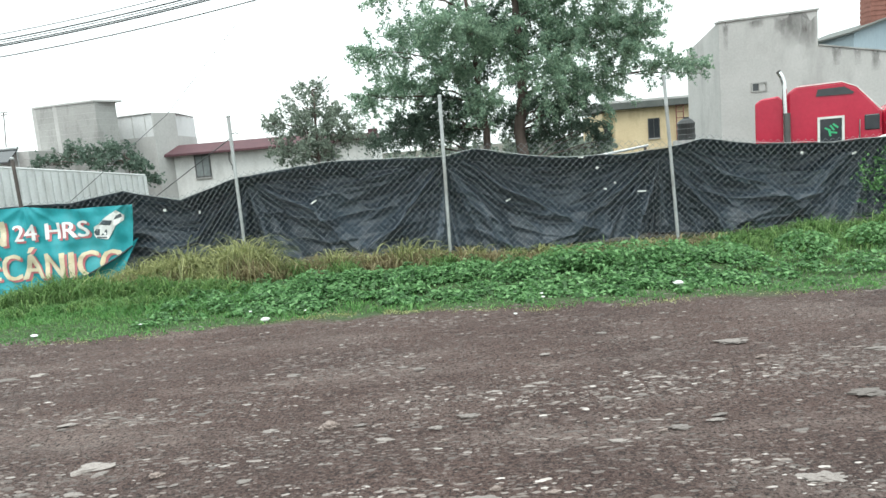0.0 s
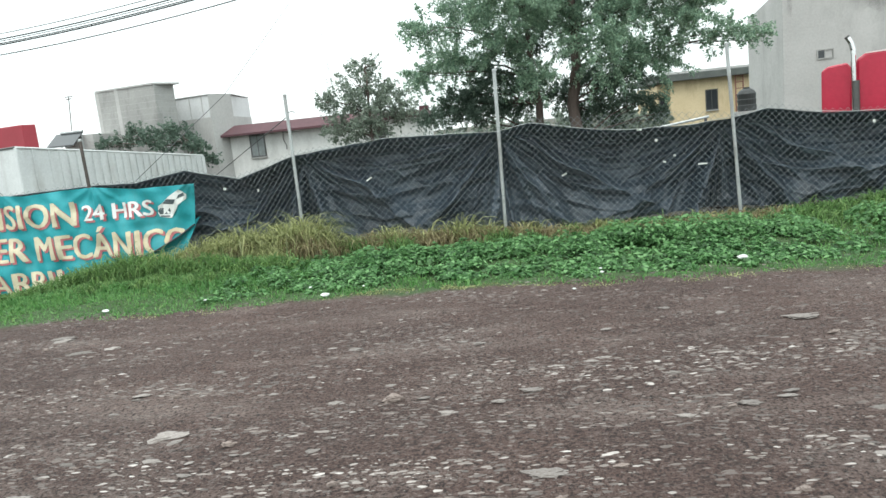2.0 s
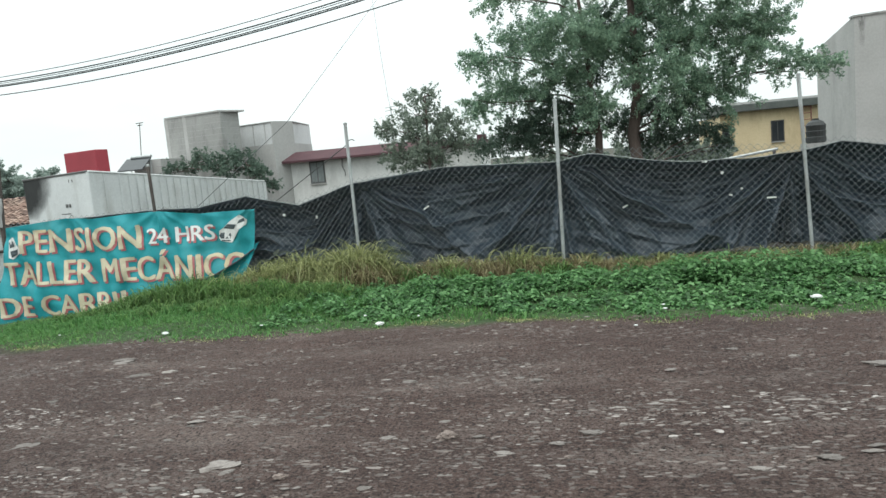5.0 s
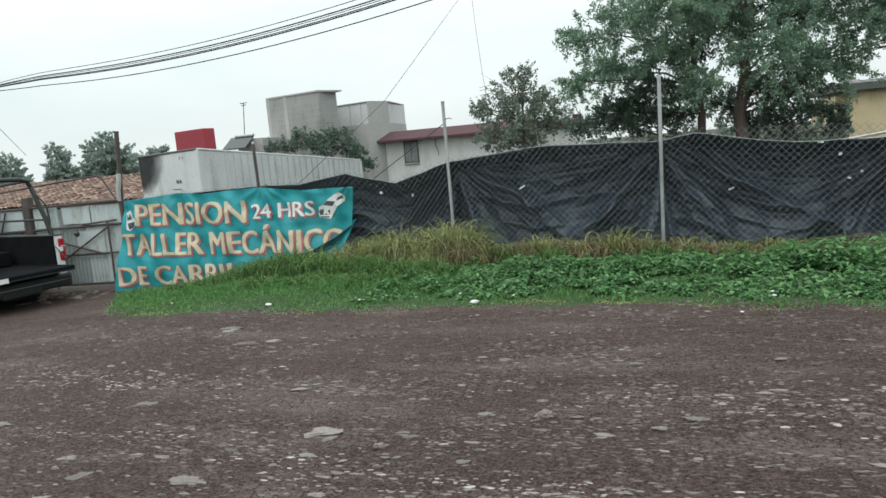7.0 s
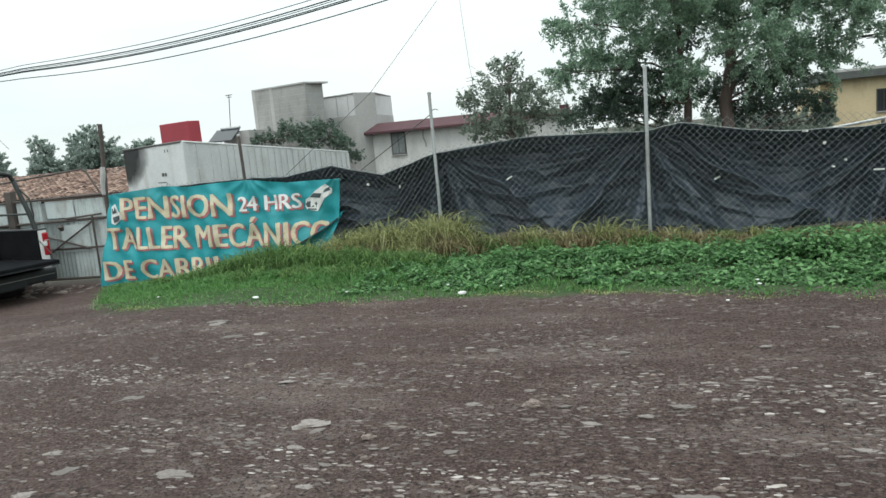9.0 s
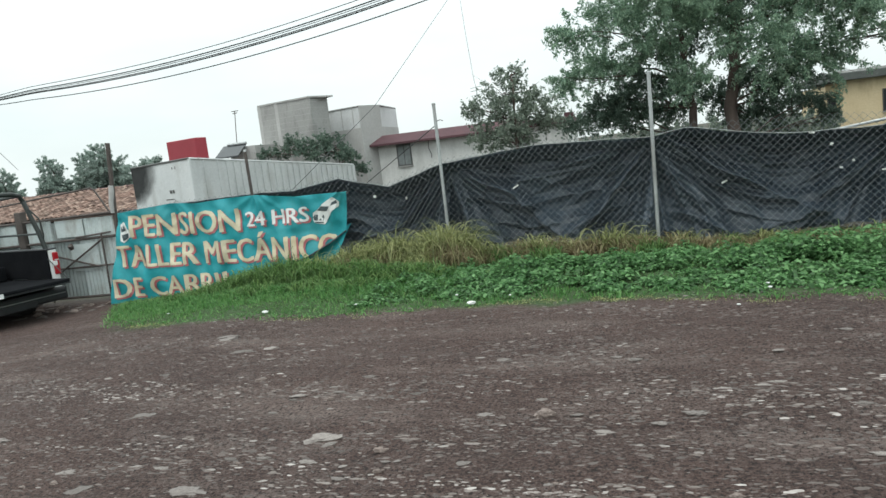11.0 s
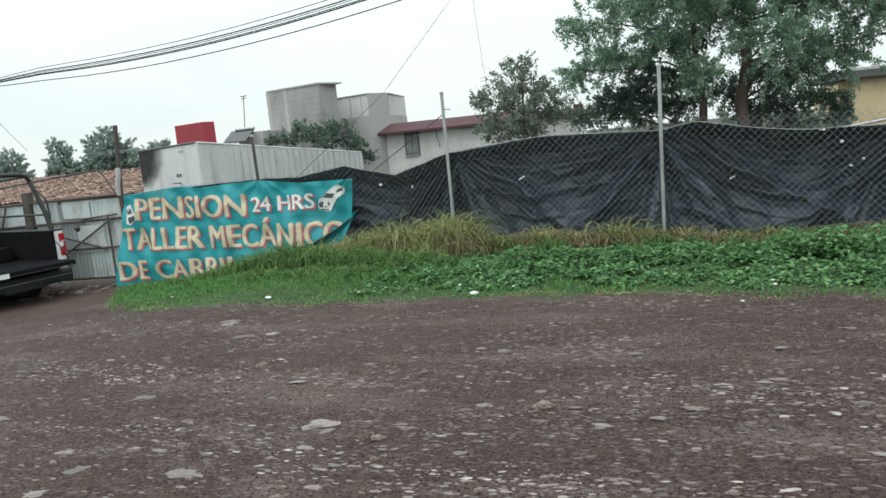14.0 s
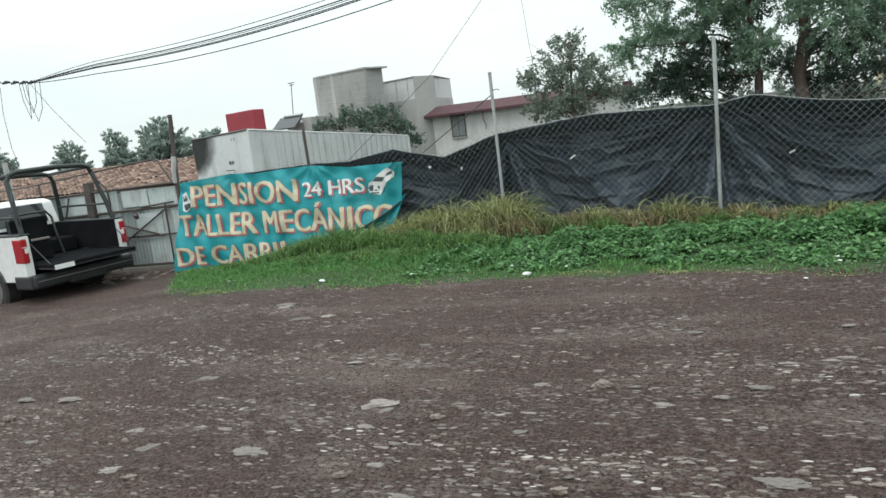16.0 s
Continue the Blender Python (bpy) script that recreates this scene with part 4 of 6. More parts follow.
hh = np.array([(0.085 + 0.16 * smooth_step(8.2, 9.2, b) * smooth_step(-7.0, -5.8, a)) * (0.5 + 1.0 * clumpy(float(a), float(b), 2.8, 2)) for a, b in zip(xs, ys)]) * (0.7 + 0.6 * rg.random(len(xs)))
tagged(arched("long_grass", rg, xs, ys, hh, 0.9, 0.0062, M_TALL, "long green grass leaning over the verge"), kind="stuff")


def tuft(rng, x, y, rad, n, h, material, name, label, group, reach=0.75):
    n = int(n * 1.7)
    a, r = rng.random(n) * math.tau, rad * np.sqrt(rng.random(n)) * 0.95
    hh = h * 1.48 * (0.55 + 0.45 * rng.random(n)) * (1 - 0.35 * (r / rad) ** 2)
    ob = arched(name, rng, x + r * np.cos(a), np.minimum(y + 0.6 * r * np.sin(a), FENCE_Y - 0.05), hh, reach * 0.85, 0.0072, material, label)
    return tagged(ob, label, "grass tuft", group)


DRY_LABEL, BROWN_LABEL, GREEN_LABEL = "tall yellowing grass tuft at the foot of the fence", "dry brown weeds at the foot of the fence", "tall fresh-green grass tuft on the verge"
for x, y, rad, n, h in ((-4.35, 9.62, 0.34, 360, 0.50), (-3.95, 9.62, 0.30, 340, 0.58), (-3.62, 9.55, 0.34, 420, 0.66), (-3.25, 9.6, 0.24, 220, 0.50), (-2.86, 9.55, 0.36, 620, 0.76), (-2.55, 9.5, 0.26, 260, 0.55), (-3.1, 9.25, 0.26, 240, 0.40), (-4.7, 9.4, 0.26, 220, 0.40), (-2.15, 9.65, 0.24, 160, 0.34), (-1.6, 9.65, 0.26, 200, 0.46), (-1.15, 9.7, 0.2, 120, 0.38), (-0.62, 9.65, 0.24, 200, 0.48), (-0.25, 9.7, 0.2, 130, 0.38), (0.3, 9.7, 0.22, 130, 0.32), (0.85, 9.72, 0.22, 100, 0.24), (1.3, 9.7, 0.2, 100, 0.27), (2.6, 9.7, 0.2, 90, 0.24)):
    tuft(rg, x, y, rad, n, h, M_DRY, "dry_grass_tuft", DRY_LABEL, "dry tufts", 1.0)
for x, y, rad, n, h in ((-2.62, 9.34, 0.30, 300, 0.46), (-2.8, 9.3, 0.28, 200, 0.50), (-3.75, 9.4, 0.3, 160, 0.42), (-4.3, 9.4, 0.3, 140, 0.34), (-2.2, 9.5, 0.3, 220, 0.30), (-1.85, 9.55, 0.34, 260, 0.36), (-1.35, 9.6, 0.34, 240, 0.36), (-0.9, 9.55, 0.34, 260, 0.34), (-0.4, 9.6, 0.34, 240, 0.34), (0.1, 9.6, 0.34, 220, 0.30), (0.6, 9.6, 0.34, 200, 0.24), (1.1, 9.62, 0.32, 160, 0.20), (1.75, 9.62, 0.36, 180, 0.22), (2.3, 9.62, 0.34, 160, 0.22), (2.95, 9.62, 0.34, 170, 0.24), (3.5, 9.6, 0.34, 160, 0.22)):
    tuft(rg, x, y, rad, n, h, M_BROWNWEED, "brown_weed_tuft", BROWN_LABEL, "brown tufts", 0.7)
for x, y, rad, n, h in ((-7.4, 9.3, 0.34, 200, 0.16), (-6.9, 9.2, 0.34, 240, 0.20), (-6.5, 9.1, 0.34, 260, 0.24), (-6.15, 9.15, 0.36, 300, 0.30), (-5.85, 9.2, 0.38, 360, 0.38), (-5.5, 9.1, 0.38, 380, 0.42), (-5.2, 9.25, 0.38, 360, 0.48), (-4.85, 9.1, 0.36, 320, 0.44), (-4.5, 9.05, 0.36, 280, 0.32), (-4.1, 9.2, 0.34, 280, 0.36), (-3.7, 9.0, 0.36, 280, 0.32), (-3.3, 8.9, 0.34, 260, 0.30), (-2.95, 8.85, 0.32, 240, 0.28), (-5.4, 8.6, 0.34, 240, 0.20), (-4.6, 8.6, 0.34, 240, 0.20), (-3.9, 8.55, 0.34, 240, 0.20), (-2.05, 9.45, 0.22, 140, 0.34), (-1.45, 9.35, 0.24, 150, 0.32), (-0.1, 9.4, 0.2, 110, 0.30), (1.5, 9.45, 0.24, 120, 0.26), (3.9, 9.5, 0.36, 260, 0.22), (4.4, 9.5, 0.36, 280, 0.28), (4.85, 9.5, 0.36, 300, 0.36), (5.4, 9.5, 0.36, 280, 0.26), (5.9, 9.5, 0.38, 300, 0.38), (6.5, 9.5, 0.4, 280, 0.36)):
    tuft(rg, x, y, rad, n, h, M_TALL, "green_grass_tuft", GREEN_LABEL, "green tufts", 0.95)


def weed_bed(rng, plants, name, material, label):
    """Broad-leaved weeds: stems that carry tiers of spreading leaves, larger above."""
    V, Fc, o = [], [], 0
    for x, y, r, h, n in plants:
        a, q = rng.random(n) * math.tau, np.sqrt(rng.random(n))
        px, py = x + r * q * np.cos(a), y + r * q * np.sin(a)
        lift = rng.random(n) ** 0.55
        pz = ground_z(x, y) + h * (1 - 0.55 * q ** 2) * (0.15 + 0.85 * lift)
        c = np.stack([px, py, pz], 1)
        out = np.stack([np.cos(a), np.sin(a), -0.25 + 0.5 * rng.random(n)], 1) + rng.normal(size=(n, 3)) * np.array([0.6, 0.6, 0.22])
        out /= np.linalg.norm(out, axis=1)[:, None]
        side = np.cross(out, np.array([[0, 0, 1.0]]) + rng.normal(size=(n, 3)) * 0.28)
        side /= np.linalg.norm(side, axis=1)[:, None]
        nrm = np.cross(side, out)
        s = ((0.016 + 0.022 * rng.random(n)) * (0.6 + 0.5 * lift))[:, None]
        v = np.empty((n, 5, 3))
        v[:, 0] = c - out * s
        v[:, 1] = c - out * s * 0.1 + side * s * 0.7 + nrm * s * 0.22
        v[:, 2] = c + out * s * 1.2 - nrm * s * 0.35
        v[:, 3] = c - out * s * 0.1 - side * s * 0.7 + nrm * s * 0.22
        v[:, 4] = c + out * s * 0.1
        V.append(v.reshape(-1, 3))
        i = o + np.arange(n)[:, None] * 5
        Fc += [i + np.array([[0, 1, 4]]), i + np.array([[1, 2, 4]]), i + np.array([[2, 3, 4]]), i + np.array([[3, 0, 4]])]
        o += n * 5
    ob = add_mesh(name, np.concatenate(V), np.concatenate(Fc), material)
    return tagged(ob, label, "weeds", kind="stuff")


plants = []
while len(plants) < 620:
    x, y = rg.uniform(-3.8, 7.2), rg.uniform(7.0, 9.45)
    g = y - verge_edge(x)
    if rg.random() > smooth_step(0.18, 0.6, clumpy(x, y, 2.0, 8)) * smooth_step(0.28, 0.6, g) * (1 - 0.8 * smooth_step(2.8, 3.8, x)) * (1 - 0.7 * smooth_step(8.8, 9.2, y)) * smooth_step(-3.7, -2.0, x + 0.5 * (8.0 - y)):
        continue
    tall = 0.05 + 0.10 * smooth_step(0.25, 1.3, g)
    plants.append((x, y, rg.uniform(0.08, 0.2), tall * rg.uniform(0.5, 1.35), int(rg.uniform(34, 74))))
weed_bed(rg, plants, "broadleaf_weeds", M_WEED, "carpet of fresh green broad-leaved weeds on the verge")
for x, y, r, h in ((1.35, 8.75, 0.34, 0.30), (1.7, 8.55, 0.40, 0.36), (2.2, 8.5, 0.42, 0.36), (2.65, 8.6, 0.36, 0.30), (1.05, 8.5, 0.28, 0.20), (-1.75, 8.75, 0.32, 0.26), (-1.2, 8.8, 0.30, 0.22), (-0.5, 8.6, 0.28, 0.20), (0.1, 8.75, 0.28, 0.2), (3.4, 8.7, 0.32, 0.2), (4.4, 8.8, 0.36, 0.24), (5.3, 8.8, 0.4, 0.28)):
    ob = weed_bed(rg, [(x, y, r, h, int(4200 * r * r))], "weed_clump", M_WEED, "dense mound of broad-leaved green weeds")
    tagged(ob, category="weed clump", group="weed clumps")
xs = rg.uniform(-6.6, 7.5, 9000)
ys = np.array([verge_edge(float(a)) + 0.03 for a in xs]) + rg.normal(size=9000) * 0.06
keep = np.array([clumpy(float(a), 0.0, 1.8, 21) > 0.42 for a in xs])
blades("straw_edge", rg, xs[keep], ys[keep], 0.015 + 0.03 * rg.random(int(keep.sum())), 0.0045, 1.2, M_DRY, "pale straw-coloured grass along the edge of the road")
# a few leaves climbing on the wire at the end of the verge
v, f = leaf_cloud(rg, [(5.9, 9.95, 0.85, 0.28), (6.35, 9.95, 1.0, 0.3), (6.1, 9.9, 0.6, 0.35)], 2200, 0.03, 0.5)
tagged(add_mesh("fence_creeper", v, f, M_WEED), "green creeper climbing on the chain-link wire", "creeper", kind="stuff")


# ---- stones on the road ----
def stone_mesh(seed, flat):
    rng = np.random.default_rng(seed)
    bm = bmesh.new()
    bmesh.ops.create_icosphere(bm, subdivisions=3, radius=0.5)
    for v in bm.verts:
        k = 1 + 0.7 * noise.noise(v.co * 2.1 + Vector((seed * 3.1, 0, 0))) + 0.55 * noise.noise(v.co * 5 + Vector((0, seed * 1.7, 0))) + 0.3 * noise.noise(v.co * 11 + Vector((0, 0, seed * 2.3)))
        v.co = Vector((v.co.x * k, v.co.y * k * 0.5, v.co.z * k * flat))
        v.co.z = min(v.co.z, 0.5 * flat * (0.85 + 0.5 * noise.noise(v.co * 3 + Vector((0, 0, seed)))))
    me = bpy.data.meshes.new("stone")
    bm.to_mesh(me)
    bm.free()
    return me


FLAT = [stone_mesh(s, 0.15) for s in range(9)]
ROUND = [stone_mesh(s + 9, 0.55) for s in range(3)]
for me in FLAT:
    me.materials.append(M_STONE)
for me in ROUND:
    me.materials.append(M_STONE_RED)


def stone(x, y, size, turn, kind=0, label="pale flat stone half sunk in the dirt road"):
    me = (ROUND if kind else FLAT)[int(abs(x * 37 + y * 91)) % (3 if kind else 9)]
    ob = new("stone", me)
    ob.matrix_world = pose(x, y, ground_z(x, y) + size * (0.10 if kind else 0.015), 0, 0, turn) @ Matrix.Diagonal((size, size, size, 1))
    return tagged(ob, label, "stone", "stones on the road")


for x, y, s, a, k in ((-2.09, 3.85, 0.23, 12, 0), (-0.765, 4.20, 0.12, 5, 1), (-3.735, 4.225, 0.18, 24, 0), (-2.565, 3.14, 0.19, 6, 0), (0.225, 3.23, 0.06, 0, 1), (-3.28, 3.11, 0.156, 34, 0), (-3.29, 2.83, 0.133, 20, 0), (1.76, 3.12, 0.172, -8, 0), (2.195, 5.37, 0.187, 0, 0), (2.54, 4.12, 0.203, 3, 0), (0.145, 3.13, 0.172, 2, 0), (-4.63, 3.78, 0.156, 14, 0), (-1.15, 4.22, 0.0936, 0, 0), (-3.80, 2.86, 0.109, 8, 0), (-4.22, 3.09, 0.078, 0, 0), (-1.10, 3.53, 0.0936, 6, 0), (-3.87, 5.84, 0.172, 12, 0), (-3.635, 5.92, 0.14, 8, 0), (-2.265, 5.02, 0.0936, 0, 0), (-2.675, 4.61, 0.0936, 10, 0), (-1.25, 5.35, 0.109, 0, 0), (-0.40, 3.95, 0.0858, -5, 0), (-3.585, 3.32, 0.109, 18, 0), (-2.95, 3.40, 0.0858, 4, 0), (-1.50, 2.80, 0.078, 0, 0), (-0.685, 3.66, 0.0936, 0, 0), (-5.06, 3.76, 0.125, 5, 0), (-4.43, 6.41, 0.172, 10, 0), (0.625, 4.74, 0.101, 0, 0), (-0.39, 5.35, 0.078, 0, 0), (-2.57, 3.54, 0.0702, 0, 0), (-2.36, 3.56, 0.0702, 6, 0), (-2.04, 3.52, 0.0936, 0, 0), (-0.835, 4.47, 0.078, 0, 0), (-1.49, 4.87, 0.0858, 20, 0), (-1.64, 4.46, 0.0624, 0, 0), (-4.84, 5.13, 0.078, 0, 0), (-4.28, 5.18, 0.0936, 0, 0), (-0.10, 4.08, 0.078, 0, 0), (0.11, 4.23, 0.109, 0, 0), (1.31, 3.82, 0.109, 0, 0), (1.90, 3.65, 0.0936, 0, 0), (1.67, 3.15, 0.078, 5, 0), (1.535, 3.89, 0.078, 0, 0), (1.235, 4.37, 0.078, 0, 0), (1.145, 3.235, 0.0936, 0, 0), (0.49, 3.15, 0.0624, 0, 1), (0.29, 4.62, 0.109, 0, 0), (1.67, 5.64, 0.078, 0, 0), (0.93, 3.70, 0.078, 0, 0), (-0.25, 5.28, 0.0936, 0, 0), (-2.37, 4.68, 0.078, 0, 0), (-4.35, 6.31, 0.187, 12, 0), (-3.93, 5.80, 0.125, 14, 0), (3.07, 4.93, 0.156, 0, 0)):
    stone(x, y, s, a, k, "reddish rounded stone lying on the dirt road" if k else "pale flat stone half sunk in the dirt road")
rs = np.random.default_rng(8)
made = 0
while made < 190:
    x, y = rs.uniform(-6.5, 4.6), rs.uniform(2.5, 6.3)
    band = 0.12 + 0.9 * math.exp(-((y - 3.2) / 0.8) ** 2) + 0.8 * math.exp(-((y - 4.7 - 0.03 * x) / 0.28) ** 2)
    if rs.random() > band * smooth_step(0.3, 0.7, clumpy(x * 0.5, y, 1.6, 3)) * 1.6:
        continue
    stone(x, y, float(0.025 + 0.065 * rs.random() ** 2.2), float(rs.uniform(-14, 22)), 1 if rs.random() < 0.25 else 0)
    made += 1

for k in range(34):
    stone(float(rs.uniform(-10.6, -8.95)), float(rs.uniform(9.25, 10.15)), float(rs.uniform(0.05, 0.16)), float(rs.uniform(0, 180)), 1 if k % 3 == 0 else 0, "broken stone among rubble at the foot of the gate")


def gravel(rng, n, material, name, label, cut, smax, seed, power=4.0):
    """Loose gravel too small to count, as five-sided chips."""
    k = n * 6
    xs, ys = rng.uniform(-9.5, 6.5, k), 2.3 + 5.1 * rng.random(k) ** 1.35
    def drift(a, b):
        patch = noise.noise(Vector((a * 0.55, b * 1.7, seed))) + 0.5 * noise.noise(Vector((a * 1.7, b * 4.2, seed + 5.0)))
        track = 0.55 * math.exp(-((b - 4.7 - 0.03 * a) / 0.33) ** 2) + 0.16 * math.exp(-((b - 3.3) / 0.5) ** 2)
        fresh = 0.0 if cut > 0 else 0.20 + 0.45 * smooth_step(4.95, 5.7, b - 0.05 * a) + 0.25 * smooth_step(3.0, 2.5, b)
        return cut + max(0.0, 0.9 * patch + track * 0.6 - fresh)
    ok = np.array([rng.random() < drift(float(a), float(b)) for a, b in zip(xs, ys)])
    xs, ys = xs[ok][:n], ys[ok][:n]
    n = len(xs)
    s = 0.004 + smax * rng.random(n) ** power
    z = np.array([ground_z(float(a), float(b)) + noise.noise(Vector((a * 0.5, b * 1.6, 0.0))) * 0.022 + noise.noise(Vector((a * 2.6, b * 4.0, 3.0))) * 0.010 + noise.noise(Vector((a * 9, b * 11, 7.0))) * 0.008 for a, b in zip(xs, ys)])
    a0 = rng.random(n) * math.tau
    v = np.empty((n, 6, 3))
    for i in range(5):
        a = a0 + i * math.tau / 5
        r = s * (0.7 + 0.6 * rng.random(n))
        v[:, i] = np.stack([xs + 1.9 * r * np.cos(a), ys + 0.75 * r * np.sin(a), z - 0.002], 1)
    v[:, 5] = np.stack([xs + 0.2 * s, ys, z + s * (0.12 + 0.22 * rng.random(n))], 1)
    i = np.arange(n)[:, None] * 6
    f = np.concatenate([i + np.array([[k, (k + 1) % 5, 5]]) for k in range(5)])
    ob = add_mesh(name, v.reshape(-1, 3), f, material)
    return tagged(ob, label, "gravel", kind="stuff")


gravel(rs, 60000, M_PEBBLE, "gravel", "loose dark brown gravel over the dirt road", 0.12, 0.018, 2.0, 3.0)
gravel(rs, 20000, M_CHIP, "pale_gravel", "patches of pale stone chips pressed into the dirt road", -0.02, 0.017, 31.0, 2.2)

# ---- litter on the verge ----
for i, (x, y, z, w, a) in enumerate(((-4.55, 7.40, 0.06, 0.13, 10), (-2.2, 7.5, 0.16, 0.06, 60), (-1.99, 7.3, 0.07, 0.15, 5), (0.95, 7.2, 0.12, 0.07, 20), (2.38, 7.33, 0.14, 0.15, -15), (-3.35, 7.35, 0.14, 0.06, 30), (0.95, 7.35, 0.13, 0.06, 0), (-6.3, 7.9, 0.05, 0.06, 0), (0.62, 6.75, 0.02, 0.06, 0), (-1.6, 7.5, 0.10, 0.05, 50))):
    bm = bmesh.new()
    bmesh.ops.create_icosphere(bm, subdivisions=2, radius=0.5)
    for v in bm.verts:
        k = 1 + 0.5 * noise.noise(v.co * 2.2 + Vector((i * 2.0, 0, 0)))
        v.co = Vector((v.co.x * w * 0.62 * k, v.co.y * w * 0.45 * k, v.co.z * w * 0.25 * k))
    lit = part("litter", bm, M_LITTER)
    lit.matrix_world = pose(x, y, ground_z(x, y) + max(0.02, z * 0.55), 0, 0, a)
    tagged(lit, "crumpled white plastic litter lying in the grass", "litter", "litter on the verge")


# ---- houses behind the yard ----
YARD = -1.05


M_GLASS_PALE = surface("pale_grey_window_glass", (0.15, 0.17, 0.17), (0.30, 0.33, 0.33), 0.15, 3, 20, bump_s=0)


def window(parent, x0, x1, z0, z1, y, bars=1, glass=M_GLASS_DARK):
    """A framed window set into a wall that faces the road."""
    w = part("window", boxes((x0 - 0.04, x1 + 0.04, y - 0.03, y + 0.05, z0 - 0.04, z0), (x0 - 0.04, x1 + 0.04, y - 0.03, y + 0.05, z1, z1 + 0.04), (x0 - 0.04, x0, y - 0.03, y + 0.05, z0, z1), (x1, x1 + 0.04, y - 0.03, y + 0.05, z0, z1)), M_FRAME, parent, "dark metal window frame")
    for i in range(bars):
        xm = x0 + (x1 - x0) * (i + 1) / (bars + 1)
        part("bar", boxes((xm - 0.012, xm + 0.012, y - 0.02, y + 0.03, z0, z1)), M_FRAME, w)
    part("pane", boxes((x0, x1, y - 0.016, y - 0.008, z0, z1)), glass, w)
    part("sill", boxes((x0 - 0.06, x1 + 0.06, y - 0.06, y + 0.0, z0 - 0.08, z0 - 0.042)), M_CONC2, w)
    return w


def solid(poly, z0, z1):
    return prism(bmesh.new(), poly, "z", z0, z1)


# bare block room with a flat roof slab
room = thing("unfinished_house", "unfinished grey concrete-block house with a flat roof slab", "house")
room_wall = part("wall", solid([(-10.69, 22.06), (-10.46, 22.95), (-12.7, 24.2), (-13.06, 22.80)], YARD, 3.93), M_CONC, room)
part("roof", solid([(-10.70, 22.02), (-10.20, 22.88), (-12.7, 24.25), (-13.06, 22.78)], 3.93, 3.98), M_CONC2, room, "pale concrete roof slab")
# courses of blocks on the two seen faces
for k in range(11):
    z = 1.9 + k * 0.19
    bm = bmesh.new()
    tube(bm, [(-13.05, 22.798, z), (-11.87, 22.43, z), (-10.69, 22.06, z), (-10.46, 22.95, z)], 0.005, 4)
    part("mortar_course", bm, M_CONC2, room_wall)
for t in (0.03, 0.37):
    xa, ya = -13.06 + t * 2.37, 22.80 - t * 0.74
    bm = boxes((xa - 0.07, xa + 0.07, ya - 0.015, ya + 0.1, YARD, 3.93))
    part("column", bm, M_CONC2, room, "cast concrete corner column")
part("rear_wing", solid([(-11.06, 24.0), (-9.55, 23.4), (-9.14, 24.3), (-9.4, 26.9), (-11.0, 26.9)], YARD, 2.80), M_CONC2, room)
upper = thing("roof_room", "pale cement-rendered room on a flat roof", "house")
# Sky light is in the paler front colour, shade in the grey side sheet.
part("wall", solid([(-11.0, 24.0), (-9.55, 23.42), (-9.16, 24.3), (-9.42, 26.9), (-11.0, 26.9)], 2.80, 3.52), M_PALEBLOCK, upper)
part("side_wall", solid([(-9.55, 23.396), (-9.136, 24.298), (-9.10, 24.28), (-9.515, 23.38)], YARD, 3.53), M_CONC2, upper, "thin grey sheet over the side wall, shade in its colour")
for t in (0.45, 0.8):
    part("joint", boxes((-11.0 + t * 1.45 - 0.01, -11.0 + t * 1.45 + 0.01, 24.0 - t * 0.58 - 0.02, 24.0 - t * 0.58 + 0.02, 2.80, 3.50)), M_CONC2, upper)
part("coping", solid([(-11.03, 23.98), (-9.53, 23.37), (-9.09, 24.3), (-9.42, 26.92), (-11.0, 26.92)], 3.531, 3.56), M_CONC2, upper)

# white house with a maroon roof edge
house = thing("white_house", "white single-storey house with a sloping maroon roof edge", "house")
part("wall", boxes((-9.24, -4.3, 24.0, 24.25, YARD, 2.16), (-9.24, -8.99, 24.25, 29, YARD, 2.16), (-4.55, -4.3, 24.25, 29, YARD, 2.16), (-8.99, -4.55, 28.8, 29, YARD, 2.16)), M_WHITEWALL, house)
bm = prism(bmesh.new(), [(23.62, 2.10), (23.62, 2.17), (24.25, 2.47), (29.2, 2.47), (29.2, 2.10)], "x", -9.56, -3.9)
for v in bm.verts:
    if v.co.z > 2.3:
        v.co.x = min(max(v.co.x, -9.19), -4.2)
part("roof", bm, M_MAROON, house)
for xk in (-7.6, -5.9, -4.6):
    part("roof_joint", boxes((xk - 0.008, xk + 0.008, 23.60, 23.64, 2.10, 2.17)), M_FRAME, house)
window(house, -8.51, -8.06, 1.37, 2.05, 23.99, 1, M_GLASS_PALE)
bm = bmesh.new()
tube(bm, [(-7.35, 23.96, 2.1), (-7.37, 23.95, 1.85), (-7.28, 23.96, 1.62), (-7.30, 23.96, 1.5)], 0.012, 5)
part("drain_pipe", bm, M_FRAME, house)
annex = thing("white_annex", "small white house wing with a red roof edge", "house")
part("wall", boxes((-3.95, -2.64, 24.6, 28, YARD, 2.14)), M_WHITEWALL, annex)
part("roof", boxes((-4.08, -2.52, 24.4, 28.2, 2.14, 2.36), bevel=0.03), M_MAROON, annex)
part("chimney", boxes((-2.75, -2.45, 24.8, 25.2, 2.34, 2.5), bevel=0.02), M_MAROON, annex)

# solar water heater and antenna on a roof
shed = thing("flat_roof_house", "low grey flat-roofed house behind the bush", "house")
part("wall", boxes((-13.4, -12.45, 21.2, 24, YARD, 2.58)), M_CONC2, shed)
